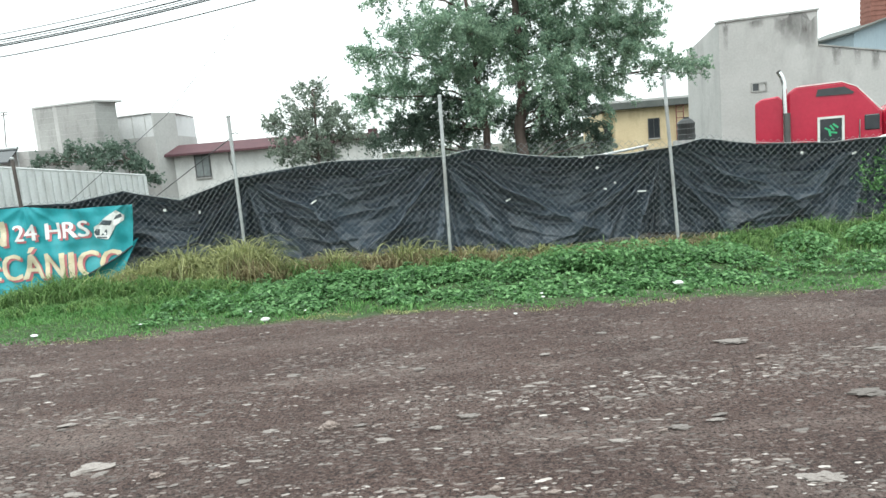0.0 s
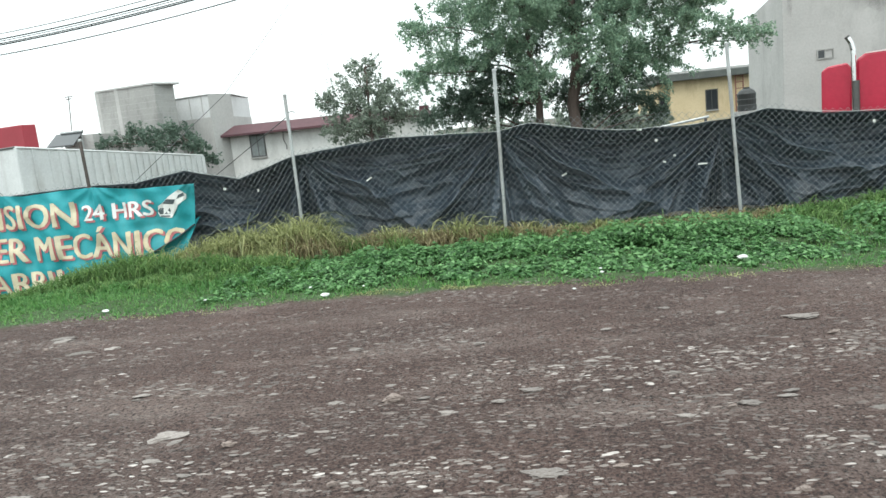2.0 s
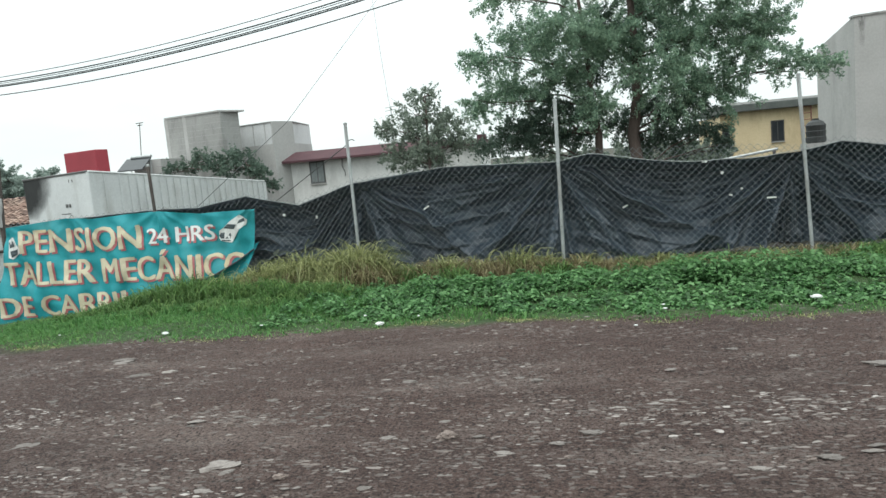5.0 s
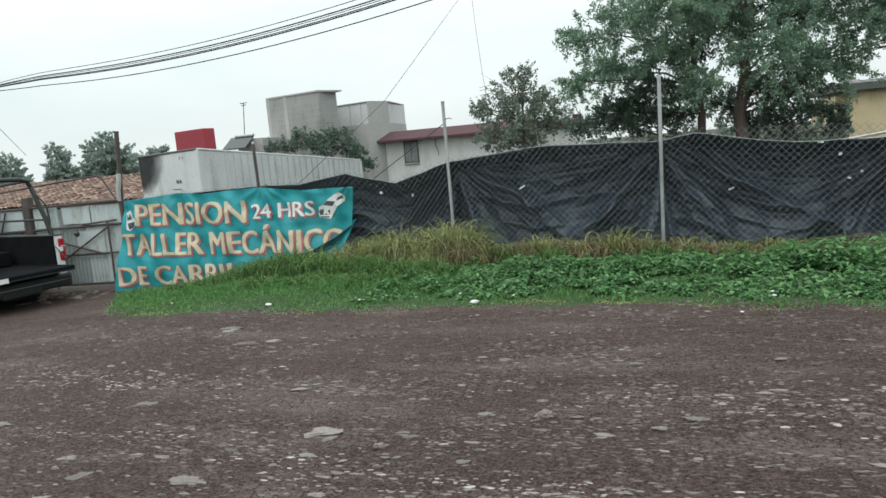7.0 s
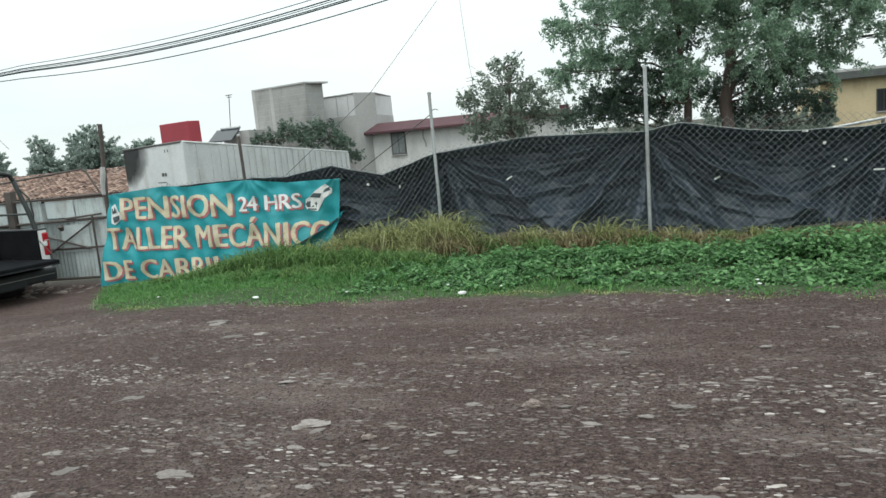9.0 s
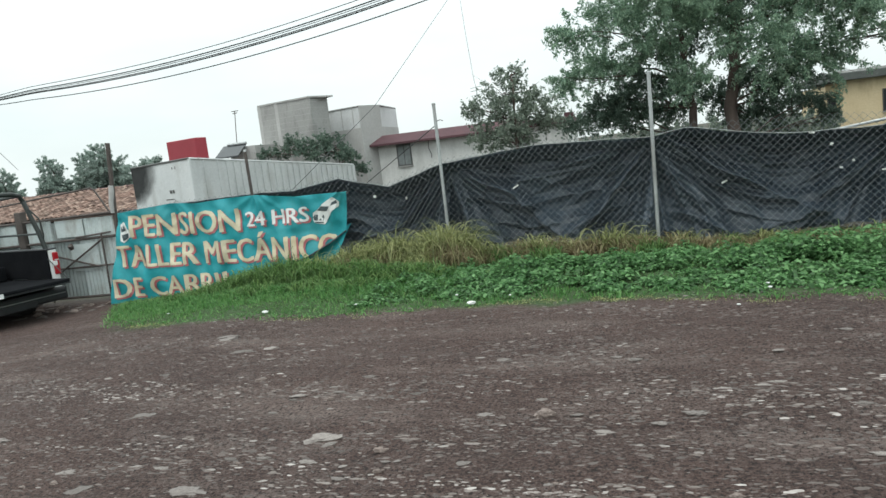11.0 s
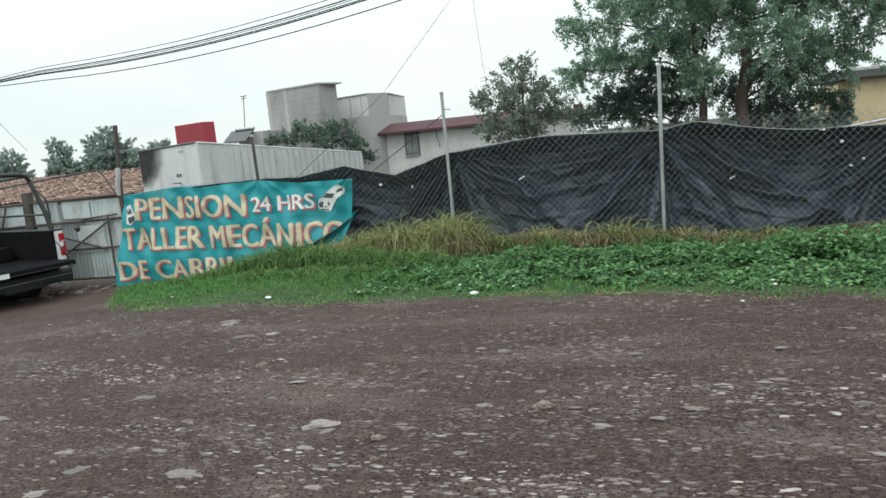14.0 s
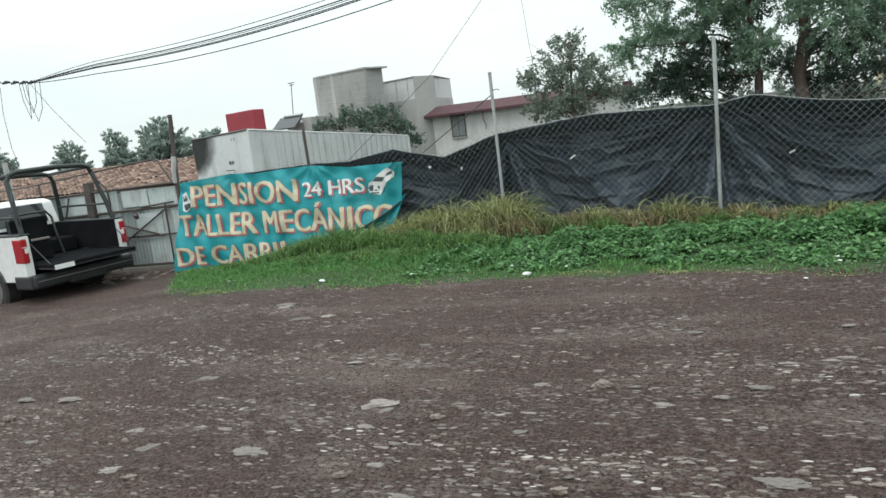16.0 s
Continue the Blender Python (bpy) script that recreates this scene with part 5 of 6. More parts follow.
heater = thing("solar_heater", "rooftop solar water heater with a tilted collector panel", "solar heater")
bm = prism(bmesh.new(), [(20.6, 2.26), (20.6, 2.30), (21.18, 2.66), (21.18, 2.62)], "x", -13.6, -12.75)
part("collector", bm, M_GLASS_DARK, heater, "dark glass collector panel")
bm = bmesh.new()
tube(bm, [(-13.45, 21.2, 2.69), (-12.75, 21.2, 2.69)], 0.05, 12)
part("tank", bm, M_GALV, heater, "bright metal tank", smooth=False)
for x in (-13.5, -12.8):
    bm = bmesh.new()
    tube(bm, [(x, 21.19, 2.62), (x, 21.24, YARD)], 0.02, 5)
    part("leg", bm, M_GALV, heater)
antenna = thing("roof_antenna", "thin television antenna on a roof mast", "antenna")
bm = bmesh.new()
tube(bm, [(-13.3, 21.5, 2.5), (-13.18, 21.5, 3.77)], 0.014, 6)
part("mast", bm, M_RUSTPIPE, antenna)
for dx, zz in ((0.10, 3.77), (0.06, 3.70)):
    bm = bmesh.new()
    tube(bm, [(-13.18 - dx, 21.45, zz), (-13.18 + dx, 21.55, zz + 0.02)], 0.014, 5)
    part("element", bm, M_RUSTPIPE, antenna)
mast = thing("guyed_mast", "tall thin antenna mast on the white house roof", "antenna")
bm = bmesh.new()
tube(bm, [(-5.35, 23.44, 2.4), (-5.35, 23.44, 3.6)], 0.018, 5)
part("mast", bm, M_GALV, mast)
bm = bmesh.new()
tube(bm, [(-5.35, 23.44, 3.55), (-5.40, 23.43, 3.9), (-5.51, 23.41, 5.4), (-5.62, 23.4, 7.4)], 0.011, 4)
part("whip", bm, M_GALV, mast)
for zz in (3.0, 3.15, 3.25):
    bm = bmesh.new()
    tube(bm, [(-5.55, 23.44, zz + 0.35), (-5.15, 23.44, zz + 0.39)], 0.010, 4)
    part("element", bm, M_GALV, mast)

# yellow house
yellow = thing("yellow_house", "yellow rendered house with a dark flat roof edge", "house")
part("wall", boxes((8.2, 12.4, 36, 42, YARD, 2.72)), M_YELLOW, yellow)
part("side_wall", boxes((7.7, 8.19, 36.6, 42, YARD, 2.60)), M_YELLOW, yellow)
part("roof", boxes((7.5, 12.7, 35.6, 42.4, 2.72, 3.06), bevel=0.03), M_DARKROOF, yellow)
part("roof_curb", boxes((7.9, 12.5, 35.8, 36.0, 3.06, 3.16)), M_CONC2, yellow)
window(yellow, 9.85, 10.35, 1.25, 2.15, 35.99, 1)
window(yellow, 7.80, 8.08, 1.0, 2.0, 36.59, 0)
ladder = thing("ladder", "red steel ladder leaning against the yellow house", "ladder")
for x in (11.15, 11.50):
    bm = bmesh.new()
    tube(bm, [(x, 35.7, YARD), (x, 35.75, 2.95)], 0.03, 6)
    part("rail", bm, M_BRICK, ladder)
for k in range(13):
    bm = bmesh.new()
    tube(bm, [(11.15, 35.7, YARD + 0.25 + k * 0.29), (11.50, 35.7, YARD + 0.25 + k * 0.29)], 0.022, 5)
    part("rung", bm, M_BRICK, ladder)
tank = thing("water_tank", "black plastic water tank on a block stand beside the grey building", "water tank")
bm = bmesh.new()
tube(bm, [(7.85, 24.0, z) for z in (1.22, 1.27, 1.40, 1.42, 1.58, 1.60, 1.76, 1.86, 1.92)], [0.26, 0.29, 0.29, 0.27, 0.29, 0.27, 0.29, 0.22, 0.12], 18)
part("body", bm, M_CABLE, tank)
bm = bmesh.new()
tube(bm, [(7.85, 24.0, 1.92), (7.85, 24.0, 1.97)], 0.10, 12)
part("lid", bm, M_CABLE, tank)
part("stand", boxes((7.5, 8.2, 23.65, 24.35, YARD, 1.22)), M_CONC2, tank, "grey block stand")

# tall grey rendered building
big = thing("grey_building", "tall grey rendered building with dark water stains", "building")
bm = prism(bmesh.new(), [(9.38, YARD), (9.38, 5.00), (12.68, 5.14), (12.68, 3.98), (16.5, 3.32), (16.5, YARD)], "y", 25.0, 25.25)
part("wall", bm, M_CONC2, big)
bm = prism(bmesh.new(), [(25.25, YARD), (25.25, 5.0), (28.4, 4.45), (28.4, YARD)], "x", 9.38, 9.63)
part("side_wall", bm, M_CONC2, big)
bm = prism(bmesh.new(), [(25.25, 4.9), (25.25, 5.0), (28.4, 4.45), (28.4, 4.35)], "x", 9.63, 12.66)
part("roof", bm, M_CONC, big)
bm = prism(bmesh.new(), [(25.25, 3.2), (25.25, 3.3), (28.4, 3.3), (28.4, 3.2)], "x", 12.68, 16.5)
part("lower_roof", bm, M_CONC, big)
bm = prism(bmesh.new(), [(9.34, 5.0), (9.34, 5.06), (12.72, 5.20), (12.72, 5.14)], "y", 24.96, 25.3)
part("coping", bm, M_CONC, big, "darker worn coping")
bm = prism(bmesh.new(), [(12.7, 3.985), (12.7, 4.03), (16.5, 3.37), (16.5, 3.325)], "y", 24.96, 25.3)
part("coping", bm, M_CONC, big)
# dark stains below the parapet
for i, (x, z, w, h) in enumerate(((11.95, 4.55, 1.0, 1.0), (12.4, 4.3, 0.55, 1.5), (11.4, 4.75, 0.35, 0.5), (10.6, 4.85, 0.5, 0.25), (13.3, 3.55, 0.3, 0.6), (14.0, 3.45, 0.22, 0.5), (14.6, 3.3, 0.3, 0.6), (9.6, 4.55, 0.2, 0.9))):
    bm = bmesh.new()
    bmesh.ops.create_grid(bm, x_segments=10, y_segments=10, size=0.5)
    for v in bm.verts:
        r = 1 + 0.5 * noise.noise(v.co * 3 + Vector((i * 5.0, 0, 0)))
        v.co = Vector((x + v.co.x * w * r, 24.996 - 0.002 * (i % 3), z + v.co.y * h * r))
    ob = part("water_stain", bm, M_STAIN, big, "dark water stain on the render")
vent = part("vent", boxes((10.42, 10.95, 24.97, 25.05, 2.62, 2.66), (10.42, 10.95, 24.97, 25.05, 2.90, 2.94), (10.42, 10.46, 24.97, 25.05, 2.66, 2.90), (10.91, 10.95, 24.97, 25.05, 2.66, 2.90), (10.66, 10.70, 24.97, 25.05, 2.66, 2.90)), M_CONC, big)
part("opening", boxes((10.46, 10.66, 24.985, 24.998, 2.66, 2.90)), M_GLASS_DARK, vent)
blue = thing("blue_house", "blue-grey sheet-walled upper house with a brick chimney", "house")
bm = prism(bmesh.new(), [(14.35, YARD), (14.35, 4.50), (15.6, 4.90), (19, 4.75), (19, YARD)], "y", 27.0, 31.0)
part("wall", bm, M_BLUEWALL, blue)
bm = prism(bmesh.new(), [(14.15, 4.47), (14.15, 4.53), (15.6, 4.97), (19.1, 4.82), (19.1, 4.76), (15.6, 4.905)], "y", 26.8, 31.2)
part("roof", bm, M_DARKROOF, blue)
blue.matrix_world = Matrix.Translation((0.62, 0, 0))
stack = part("chimney", boxes((15.25, 15.95, 27.5, 28.2, 4.7, 6.3)), M_BRICK, blue, "red brick chimney")
for k in range(9):
    part("course", boxes((15.235, 15.965, 27.485, 28.215, 4.78 + k * 0.17, 4.88 + k * 0.17)), M_BRICK, stack)

# long tiled roof behind the gate
barn = thing("tiled_house", "long low house with a weathered clay-tile roof", "house")
part("wall", boxes((-33, -17.6, 22.4, 22.65, YARD, 0.80), (-33, -17.6, 27, 27.2, YARD, 0.8)), M_WHITEWALL, barn)
for k in range(12):
    x = -32.4 + k * 1.25
    part("column", boxes((x - 0.09, x + 0.09, 22.25, 22.4, YARD, 0.82)), M_RUSTPIPE, barn)
part("roof_deck", prism(bmesh.new(), [(21.9, 0.74), (21.9, 0.78), (25.0, 1.66), (27.6, 0.95), (27.6, 0.9), (25.0, 1.60)], "x", -33.4, -17.4), M_BARK, barn)
tv, tf = [], []
rt = np.random.default_rng(4)
for r in range(17):
    for c in range(72):
        x = -33.4 + c * 0.2225 + rt.normal() * 0.012
        a0, a1 = r / 17, (r + 1.25) / 17
        b = len(tv)
        for a, lift in ((a0, 0.06), (a1, 0.035)):
            y, z = 21.85 + a * 3.15, 0.78 + a * 0.90 + lift + rt.normal() * 0.006
            for k in range(5):
                t = math.pi * k / 4
                tv.append((x + 0.115 * math.cos(t), y, z + 0.07 * math.sin(t)))
        tf += [(b + k, b + k + 1, b + 6 + k, b + 5 + k) for k in range(4)]
tagged(raw("roof_tiles", tv, tf, M_TILE, barn), "weathered orange-brown clay roof tiles", kind="stuff")
bm = bmesh.new()
tube(bm, [(x, 25.02, 1.70 + 0.012 * math.sin(x * 3)) for x in np.arange(-33.4, -17.3, 0.4)], 0.09, 8)
part("ridge", bm, M_MAROON, barn, "round ridge tiles")

# ---- burnt white trailer ----
trailer = thing("box_trailer", "weathered white box trailer with a burnt black front corner", "trailer")
TA, TB, TC = Vector((-11.58, 14.1, 0)), Vector((-9.29, 13.1, 0)), Vector((-7.89, 18.45, 0))
side = TC - TB
back = TA + side


def trailer_top(p):
    return 2.135 - 0.535 * max(0.0, (p - TB).dot(side) / side.length_squared)


bm = bmesh.new()
ring = [TA, TB, TC, back]
lo = [bm.verts.new((p.x, p.y, 0.0)) for p in ring]
hi = [bm.verts.new((p.x, p.y, trailer_top(p))) for p in ring]
bm.faces.new(lo[::-1])
bm.faces.new(hi)
for i in range(4):
    bm.faces.new((lo[i], lo[(i + 1) % 4], hi[(i + 1) % 4], hi[i]))
bmesh.ops.recalc_face_normals(bm, faces=bm.faces[:])
part("body", bm, M_TRAILER, trailer)
sd, sn = side.normalized(), Vector((side.y, -side.x, 0)).normalized()
for k in range(22):
    p = TB + sd * (0.98 + k * 0.212) + sn * 0.035
    q = p + sd * 0.11
    bm = bmesh.new()
    prism(bm, [(p.x, p.y), (q.x, q.y), (q.x - sn.x * 0.05, q.y - sn.y * 0.05), (p.x - sn.x * 0.05, p.y - sn.y * 0.05)], "z", 0.05, trailer_top(p) - 0.04)
    part("rib", bm, M_TRAILER, trailer)
for s0, rr in ((0.0, 0.035), (0.36, 0.016), (0.75, 0.016)):
    p = TB + sd * s0 + sn * 0.01
    bm = bmesh.new()
    tube(bm, [(p.x, p.y, 0.02), (p.x, p.y, trailer_top(p) - 0.01)], rr, 8)
    part("corner_strip" if s0 == 0 else "seam", bm, M_TRAILER, trailer)
for a, b in ((TA, TB), (TB, TC)):
    bm = bmesh.new()
    tube(bm, [(a.x, a.y, trailer_top(a)), (b.x, b.y, trailer_top(b))], 0.024, 6)
    part("top_rail", bm, M_FRAME if a is TA else M_TRAILER, trailer)
fd = (TB - TA).normalized()
fn = Vector((fd.y, -fd.x, 0)).normalized()


def on_front(u, z, d):
    p = TA + fd * u + fn * d
    return (p.x, p.y, z)


def soot_build(nt, bsdf):
    v = coords(nt)
    sep = nt.nodes.new("ShaderNodeSeparateXYZ")
    nt.links.new(coords(nt, kind="Generated"), sep.inputs[0])
    nt.links.new(mix(nt, noise_of(nt, v, 6, 4), (0.012, 0.014, 0.014), (0.045, 0.047, 0.046)), bsdf.inputs["Base Color"])
    bsdf.inputs["Roughness"].default_value = 0.95
    m1 = nt.nodes.new("ShaderNodeMath")
    m1.operation = "SUBTRACT"
    m1.inputs[0].default_value = 1.15
    nt.links.new(sep.outputs["X"], m1.inputs[1])
    m2 = nt.nodes.new("ShaderNodeMath")
    m2.operation = "MULTIPLY"
    nt.links.new(m1.outputs[0], m2.inputs[0])
    zr = ramp(nt, sep.outputs["Z"], [(0.0, 0.05), (0.45, 0.75), (0.9, 1.0)])
    nt.links.new(zr, m2.inputs[1])
    m3 = nt.nodes.new("ShaderNodeMath")
    m3.operation = "MULTIPLY_ADD"
    nt.links.new(noise_of(nt, v, 2.5, 5), m3.inputs[0])
    m3.inputs[1].default_value = 0.5
    nt.links.new(m2.outputs[0], m3.inputs[2])
    nt.links.new(ramp(nt, m3.outputs[0], [(0.55, 0.0), (1.0, 0.97)]), bsdf.inputs["Alpha"])


M_SOOTFADE = make_mat("burnt_paint", soot_build)
raw("burnt_paint", [on_front(0.0, 1.05, 0.006), on_front(1.35, 1.05, 0.006), on_front(1.35, 2.12, 0.006), on_front(0.0, 2.12, 0.006)], [(0, 1, 2, 3)], M_SOOTFADE, trailer, "black scorched paint")
for u, z, w, h in ((1.55, 1.44, 0.10, 0.07), (1.68, 1.44, 0.07, 0.07), (1.35, 1.30, 0.36, 0.018), (1.78, 1.95, 0.03, 0.06), (1.9, 1.95, 0.03, 0.06)):
    raw("marking", [on_front(u, z, 0.008), on_front(u + w, z, 0.008), on_front(u + w, z + h, 0.008), on_front(u, z + h, 0.008)], [(0, 1, 2, 3)], M_FRAME, trailer, "dark worn marking")
for s0 in (0.6, 4.6):
    for off in (0.25, 2.1):
        c = TB + sd * s0 - sn * off
        bm = bmesh.new()
        tube(bm, [c + sn * 0.12 + Vector((0, 0, -0.56)), c - sn * 0.12 + Vector((0, 0, -0.56))], 0.48, 18)
        part("wheel", bm, M_CABLE, trailer)
part("chassis", boxes((-9.9, -8.9, 14.6, 17.4, -0.35, 0.0)), M_RUSTPIPE, trailer)

redbox = thing("red_tank", "red painted box-shaped tank standing behind the trailer", "tank")
bm = prism(bmesh.new(), [(-13.46, 18.05), (-12.15, 17.55), (-12.04, 17.95), (-13.1, 18.5)], "z", YARD, 2.84, 0.02)
part("body", bm, M_REDPAINT, redbox)


# ---- sheet-metal gate ----
GATE_Y = 10.42
M_PALESHEET = surface("pale_turquoise_sheet", (0.40, 0.47, 0.47), (0.58, 0.64, 0.63), 0.5, 1.6, 30, stain=(0.22, 0.19, 0.16), stain_scale=1.8, bump_s=0.1)
gate = thing("sheet_metal_gate", "rusty pipe-framed gate clad in grey-green metal sheets", "gate")
rgt = np.random.default_rng(9)
x = -9.12
while x > -15.5:
    w = float(rgt.uniform(0.55, 0.85))
    z0, z1 = ground_z(x - w / 2, GATE_Y) + 0.10, 1.24 + float(rgt.uniform(-0.03, 0.03)) - 0.02 * (-9 - x)
    n = int(w / 0.038)
    v, f = [], []
    for k in range(n + 1):
        xx = x - w * k / n
        yy = GATE_Y + (0.012 if k % 2 else -0.006)
        for zz in (z0, z0 + (z1 - z0) / 2, z1):
            v.append((xx, yy + float(rgt.normal()) * 0.002, zz))
        if k:
            o = 3 * k
            f += [(o - 3, o, o + 1, o - 2), (o - 2, o + 1, o + 2, o - 1)]
    raw("sheet", v, f, (M_PALESHEET, M_PALESHEET, M_SHEET, M_SHEET, M_SHEET, M_SHEET)[int(rgt.integers(0, 6))], gate)
    x -= w - 0.02
for px0, px1, pz0, pz1 in ((-9.75, -10.35, 0.92, 1.22), (-10.75, -11.0, 0.80, 1.22), (-11.25, -11.75, 0.82, 1.25), (-9.5, -10.1, 0.30, 0.78)):
    part("patch_panel", boxes((px1, px0, GATE_Y - 0.028, GATE_Y - 0.018, pz0, pz1)), M_PALESHEET, gate, "pale patch of sheet metal")
for z, r in ((1.27, 0.022), (0.86, 0.024), (0.36, 0.018), (-0.18, 0.022)):
    bm = bmesh.new()
    tube(bm, [(-8.98, GATE_Y - 0.045, z + 0.02), (-10.4, GATE_Y - 0.045, z - 0.005), (-15.4, GATE_Y - 0.045, z - 0.10)], r, 8)
    part("rail", bm, M_RUSTPIPE, gate)
for a, b in (((-9.35, 0.84), (-10.55, 0.20)), ((-9.5, 0.36), (-10.5, 0.62)), ((-9.35, 0.95), (-9.36, -0.2)), ((-10.62, 1.25), (-10.64, -0.25)), ((-9.15, 0.95), (-9.9, 0.90)), ((-12.3, 1.5), (-12.3, -0.3)), ((-11.6, 1.2), (-12.2, -0.2))):
    bm = bmesh.new()
    tube(bm, [(a[0], GATE_Y - 0.07, a[1]), (b[0], GATE_Y - 0.07, b[1])], 0.017, 7)
    part("brace", bm, M_RUSTPIPE, gate)
bm = bmesh.new()
tube(bm, [(-9.05, GATE_Y - 0.02, 1.25), (-9.15, GATE_Y - 0.02, 1.32), (-9.38, GATE_Y - 0.02, 1.70), (-9.46, GATE_Y - 0.02, 1.74), (-10.6, GATE_Y - 0.02, 1.66), (-12.6, GATE_Y - 0.02, 1.50), (-15.4, GATE_Y - 0.02, 1.40)], 0.017, 7)
part("upper_rail", bm, M_RUSTPIPE, gate)
bm = bmesh.new()
tube(bm, [(-10.0, GATE_Y - 0.10, 0.80), (-10.0, GATE_Y - 0.13, 0.76), (-10.0, GATE_Y - 0.10, 0.70)], [0.02, 0.055, 0.03], 10)
part("latch", bm, M_RUSTPIPE, gate)
gate_post = thing("gate_post", "dark rusty leaning gate post with a pale rag tied round it", "post")
bm = bmesh.new()
tube(bm, [(-8.93, 10.22, -0.35), (-8.86, 10.2, 1.2), (-8.74, 10.18, 2.45)], 0.038, 10)
part("pipe", bm, M_RUSTPIPE, gate_post)
bm = bmesh.new()
tube(bm, [(-8.86, 10.16, 1.28), (-8.85, 10.15, 1.45), (-8.81, 10.15, 1.62), (-8.80, 10.15, 1.74)], [0.034, 0.040, 0.043, 0.040], 8)
part("rag", bm, M_CONC2, gate_post, "pale cloth rag")
post2 = thing("gate_post", "rusty brown steel gate post", "post")
part("pipe", boxes((-11.16, -11.02, GATE_Y - 0.1, GATE_Y + 0.04, -0.4, 1.45), bevel=0.008), M_RUSTPIPE, post2)

# ---- white pickup with an open tailgate and a roll cage ----
M_WHITEPAINT = surface("white_car_paint", (0.70, 0.71, 0.70), (0.78, 0.79, 0.78), 0.25, 1, 8, bump_s=0.0, stain=(0.6, 0.59, 0.56))
M_LINER = surface("black_bed_liner", (0.006, 0.0065, 0.008), (0.016, 0.017, 0.019), 0.95, 3, 60, bump_s=0.2, spec=0.05)
M_BLACKPLASTIC = surface("black_bumper", (0.014, 0.015, 0.017), (0.035, 0.037, 0.04), 0.4, 3, 40, bump_s=0.05)
M_TAIL = surface("red_tail_lens", (0.30, 0.012, 0.018), (0.42, 0.02, 0.03), 0.2, 3, 30, bump_s=0)
M_LENS = surface("clear_lens", (0.5, 0.5, 0.5), (0.66, 0.66, 0.66), 0.2, 3, 30, bump_s=0)
M_CAGE = surface("dark_green_tube_paint", (0.010, 0.015, 0.013), (0.024, 0.031, 0.028), 0.45, 3, 30, bump_s=0.05)
M_TYRE = surface("tyre_rubber", (0.012, 0.012, 0.012), (0.035, 0.033, 0.03), 0.85, 5, 40, bump_s=0.2)
M_RIM = surface("grey_alloy_rim", (0.22, 0.22, 0.22), (0.35, 0.35, 0.35), 0.35, 3, 30, metal=0.7, bump_s=0)
pickup = thing("pickup_truck", "white pickup with open black tailgate and tubular roll cage", "pickup truck", (-9.95, 8.86, -0.47), 169.0)
S9 = Matrix.Scale(0.9, 4)


def car(name, bm, mat, parent=None, label="", smooth=False):
    bmesh.ops.transform(bm, matrix=S9, verts=bm.verts[:])
    return part(name, bm, mat, parent or pickup, label, smooth)


arch = [(1.25 + 0.52 * math.cos(a), 0.42 + 0.52 * math.sin(a)) for a in np.linspace(math.radians(18), math.radians(162), 10)]
for sgn in (1, -1):
    ys = sorted((0.84 * sgn, 1.0 * sgn))
    bm = prism(bmesh.new(), [(0.0, 0.66), (0.0, 1.40), (2.02, 1.40), (2.02, 0.58)] + arch + [(0.2, 0.58)], "y", *ys, bevel=0.02)
    car("bed_side", bm, M_WHITEPAINT)
    ys = sorted((0.80 * sgn, 0.836 * sgn))
    car("side_liner", boxes((0.02, 1.98, ys[0], ys[1], 0.87, 1.41)), M_LINER)
    ys = sorted((0.80 * sgn, 1.01 * sgn))
    car("rail_cap", boxes((0.0, 2.0, ys[0], ys[1], 1.405, 1.43), bevel=0.008), M_BLACKPLASTIC)
    lamp = car("tail_light", boxes((-0.025, 0.26, *sorted((0.90 * sgn, 1.012 * sgn)), 0.93, 1.35), bevel=0.02), M_TAIL, label="red tail light")
    car("reverse_lens", boxes((-0.034, 0.06, *sorted((0.885 * sgn, 0.965 * sgn)), 1.10, 1.19), bevel=0.01), M_WHITEPAINT, lamp, "pale notch between the red lobes")
    car("lens_line", boxes((-0.030, -0.022, *sorted((0.915 * sgn, 1.0 * sgn)), 1.20, 1.215)), M_LENS, lamp)
    car("wheel_arch_trim", tube(bmesh.new(), [(x, 1.0 * sgn, z) for x, z in arch], 0.03, 6), M_BLACKPLASTIC)
car("bed_floor", boxes((0.0, 2.0, -0.83, 0.83, 0.79, 0.86)), M_LINER)
car("bed_front", boxes((1.95, 2.03, -0.83, 0.83, 0.86, 1.40)), M_LINER)
tg = car("tailgate", boxes((-0.54, -0.005, -0.80, 0.80, 0.81, 0.875), bevel=0.015), M_LINER, label="black-lined open tailgate")
car("outer_skin", boxes((-0.54, -0.01, -0.80, 0.80, 0.785, 0.808)), M_BLACKPLASTIC, tg)
car("plate_strip", boxes((-0.56, -0.542, 0.45, 0.80, 0.78, 0.86)), M_WHITEPAINT, tg, "white edge strip")
for sgn in (1, -1):
    car("tailgate_cable", tube(bmesh.new(), [(-0.45, 0.81 * sgn, 0.88), (0.03, 0.82 * sgn, 1.25)], 0.008, 5), M_CABLE)
bp = car("rear_bumper", boxes((-0.16, 0.12, -0.98, 0.98, 0.46, 0.70), bevel=0.05), M_BLACKPLASTIC)
car("edge_strip", boxes((-0.168, -0.15, -0.92, 0.92, 0.585, 0.60)), M_RIM, bp, "grey strip along the bumper")
for sgn in (1, -1):
    car("bumper_end", boxes((-0.10, 0.42, *sorted((0.93 * sgn, 1.015 * sgn)), 0.46, 0.70), bevel=0.03), M_BLACKPLASTIC, bp)
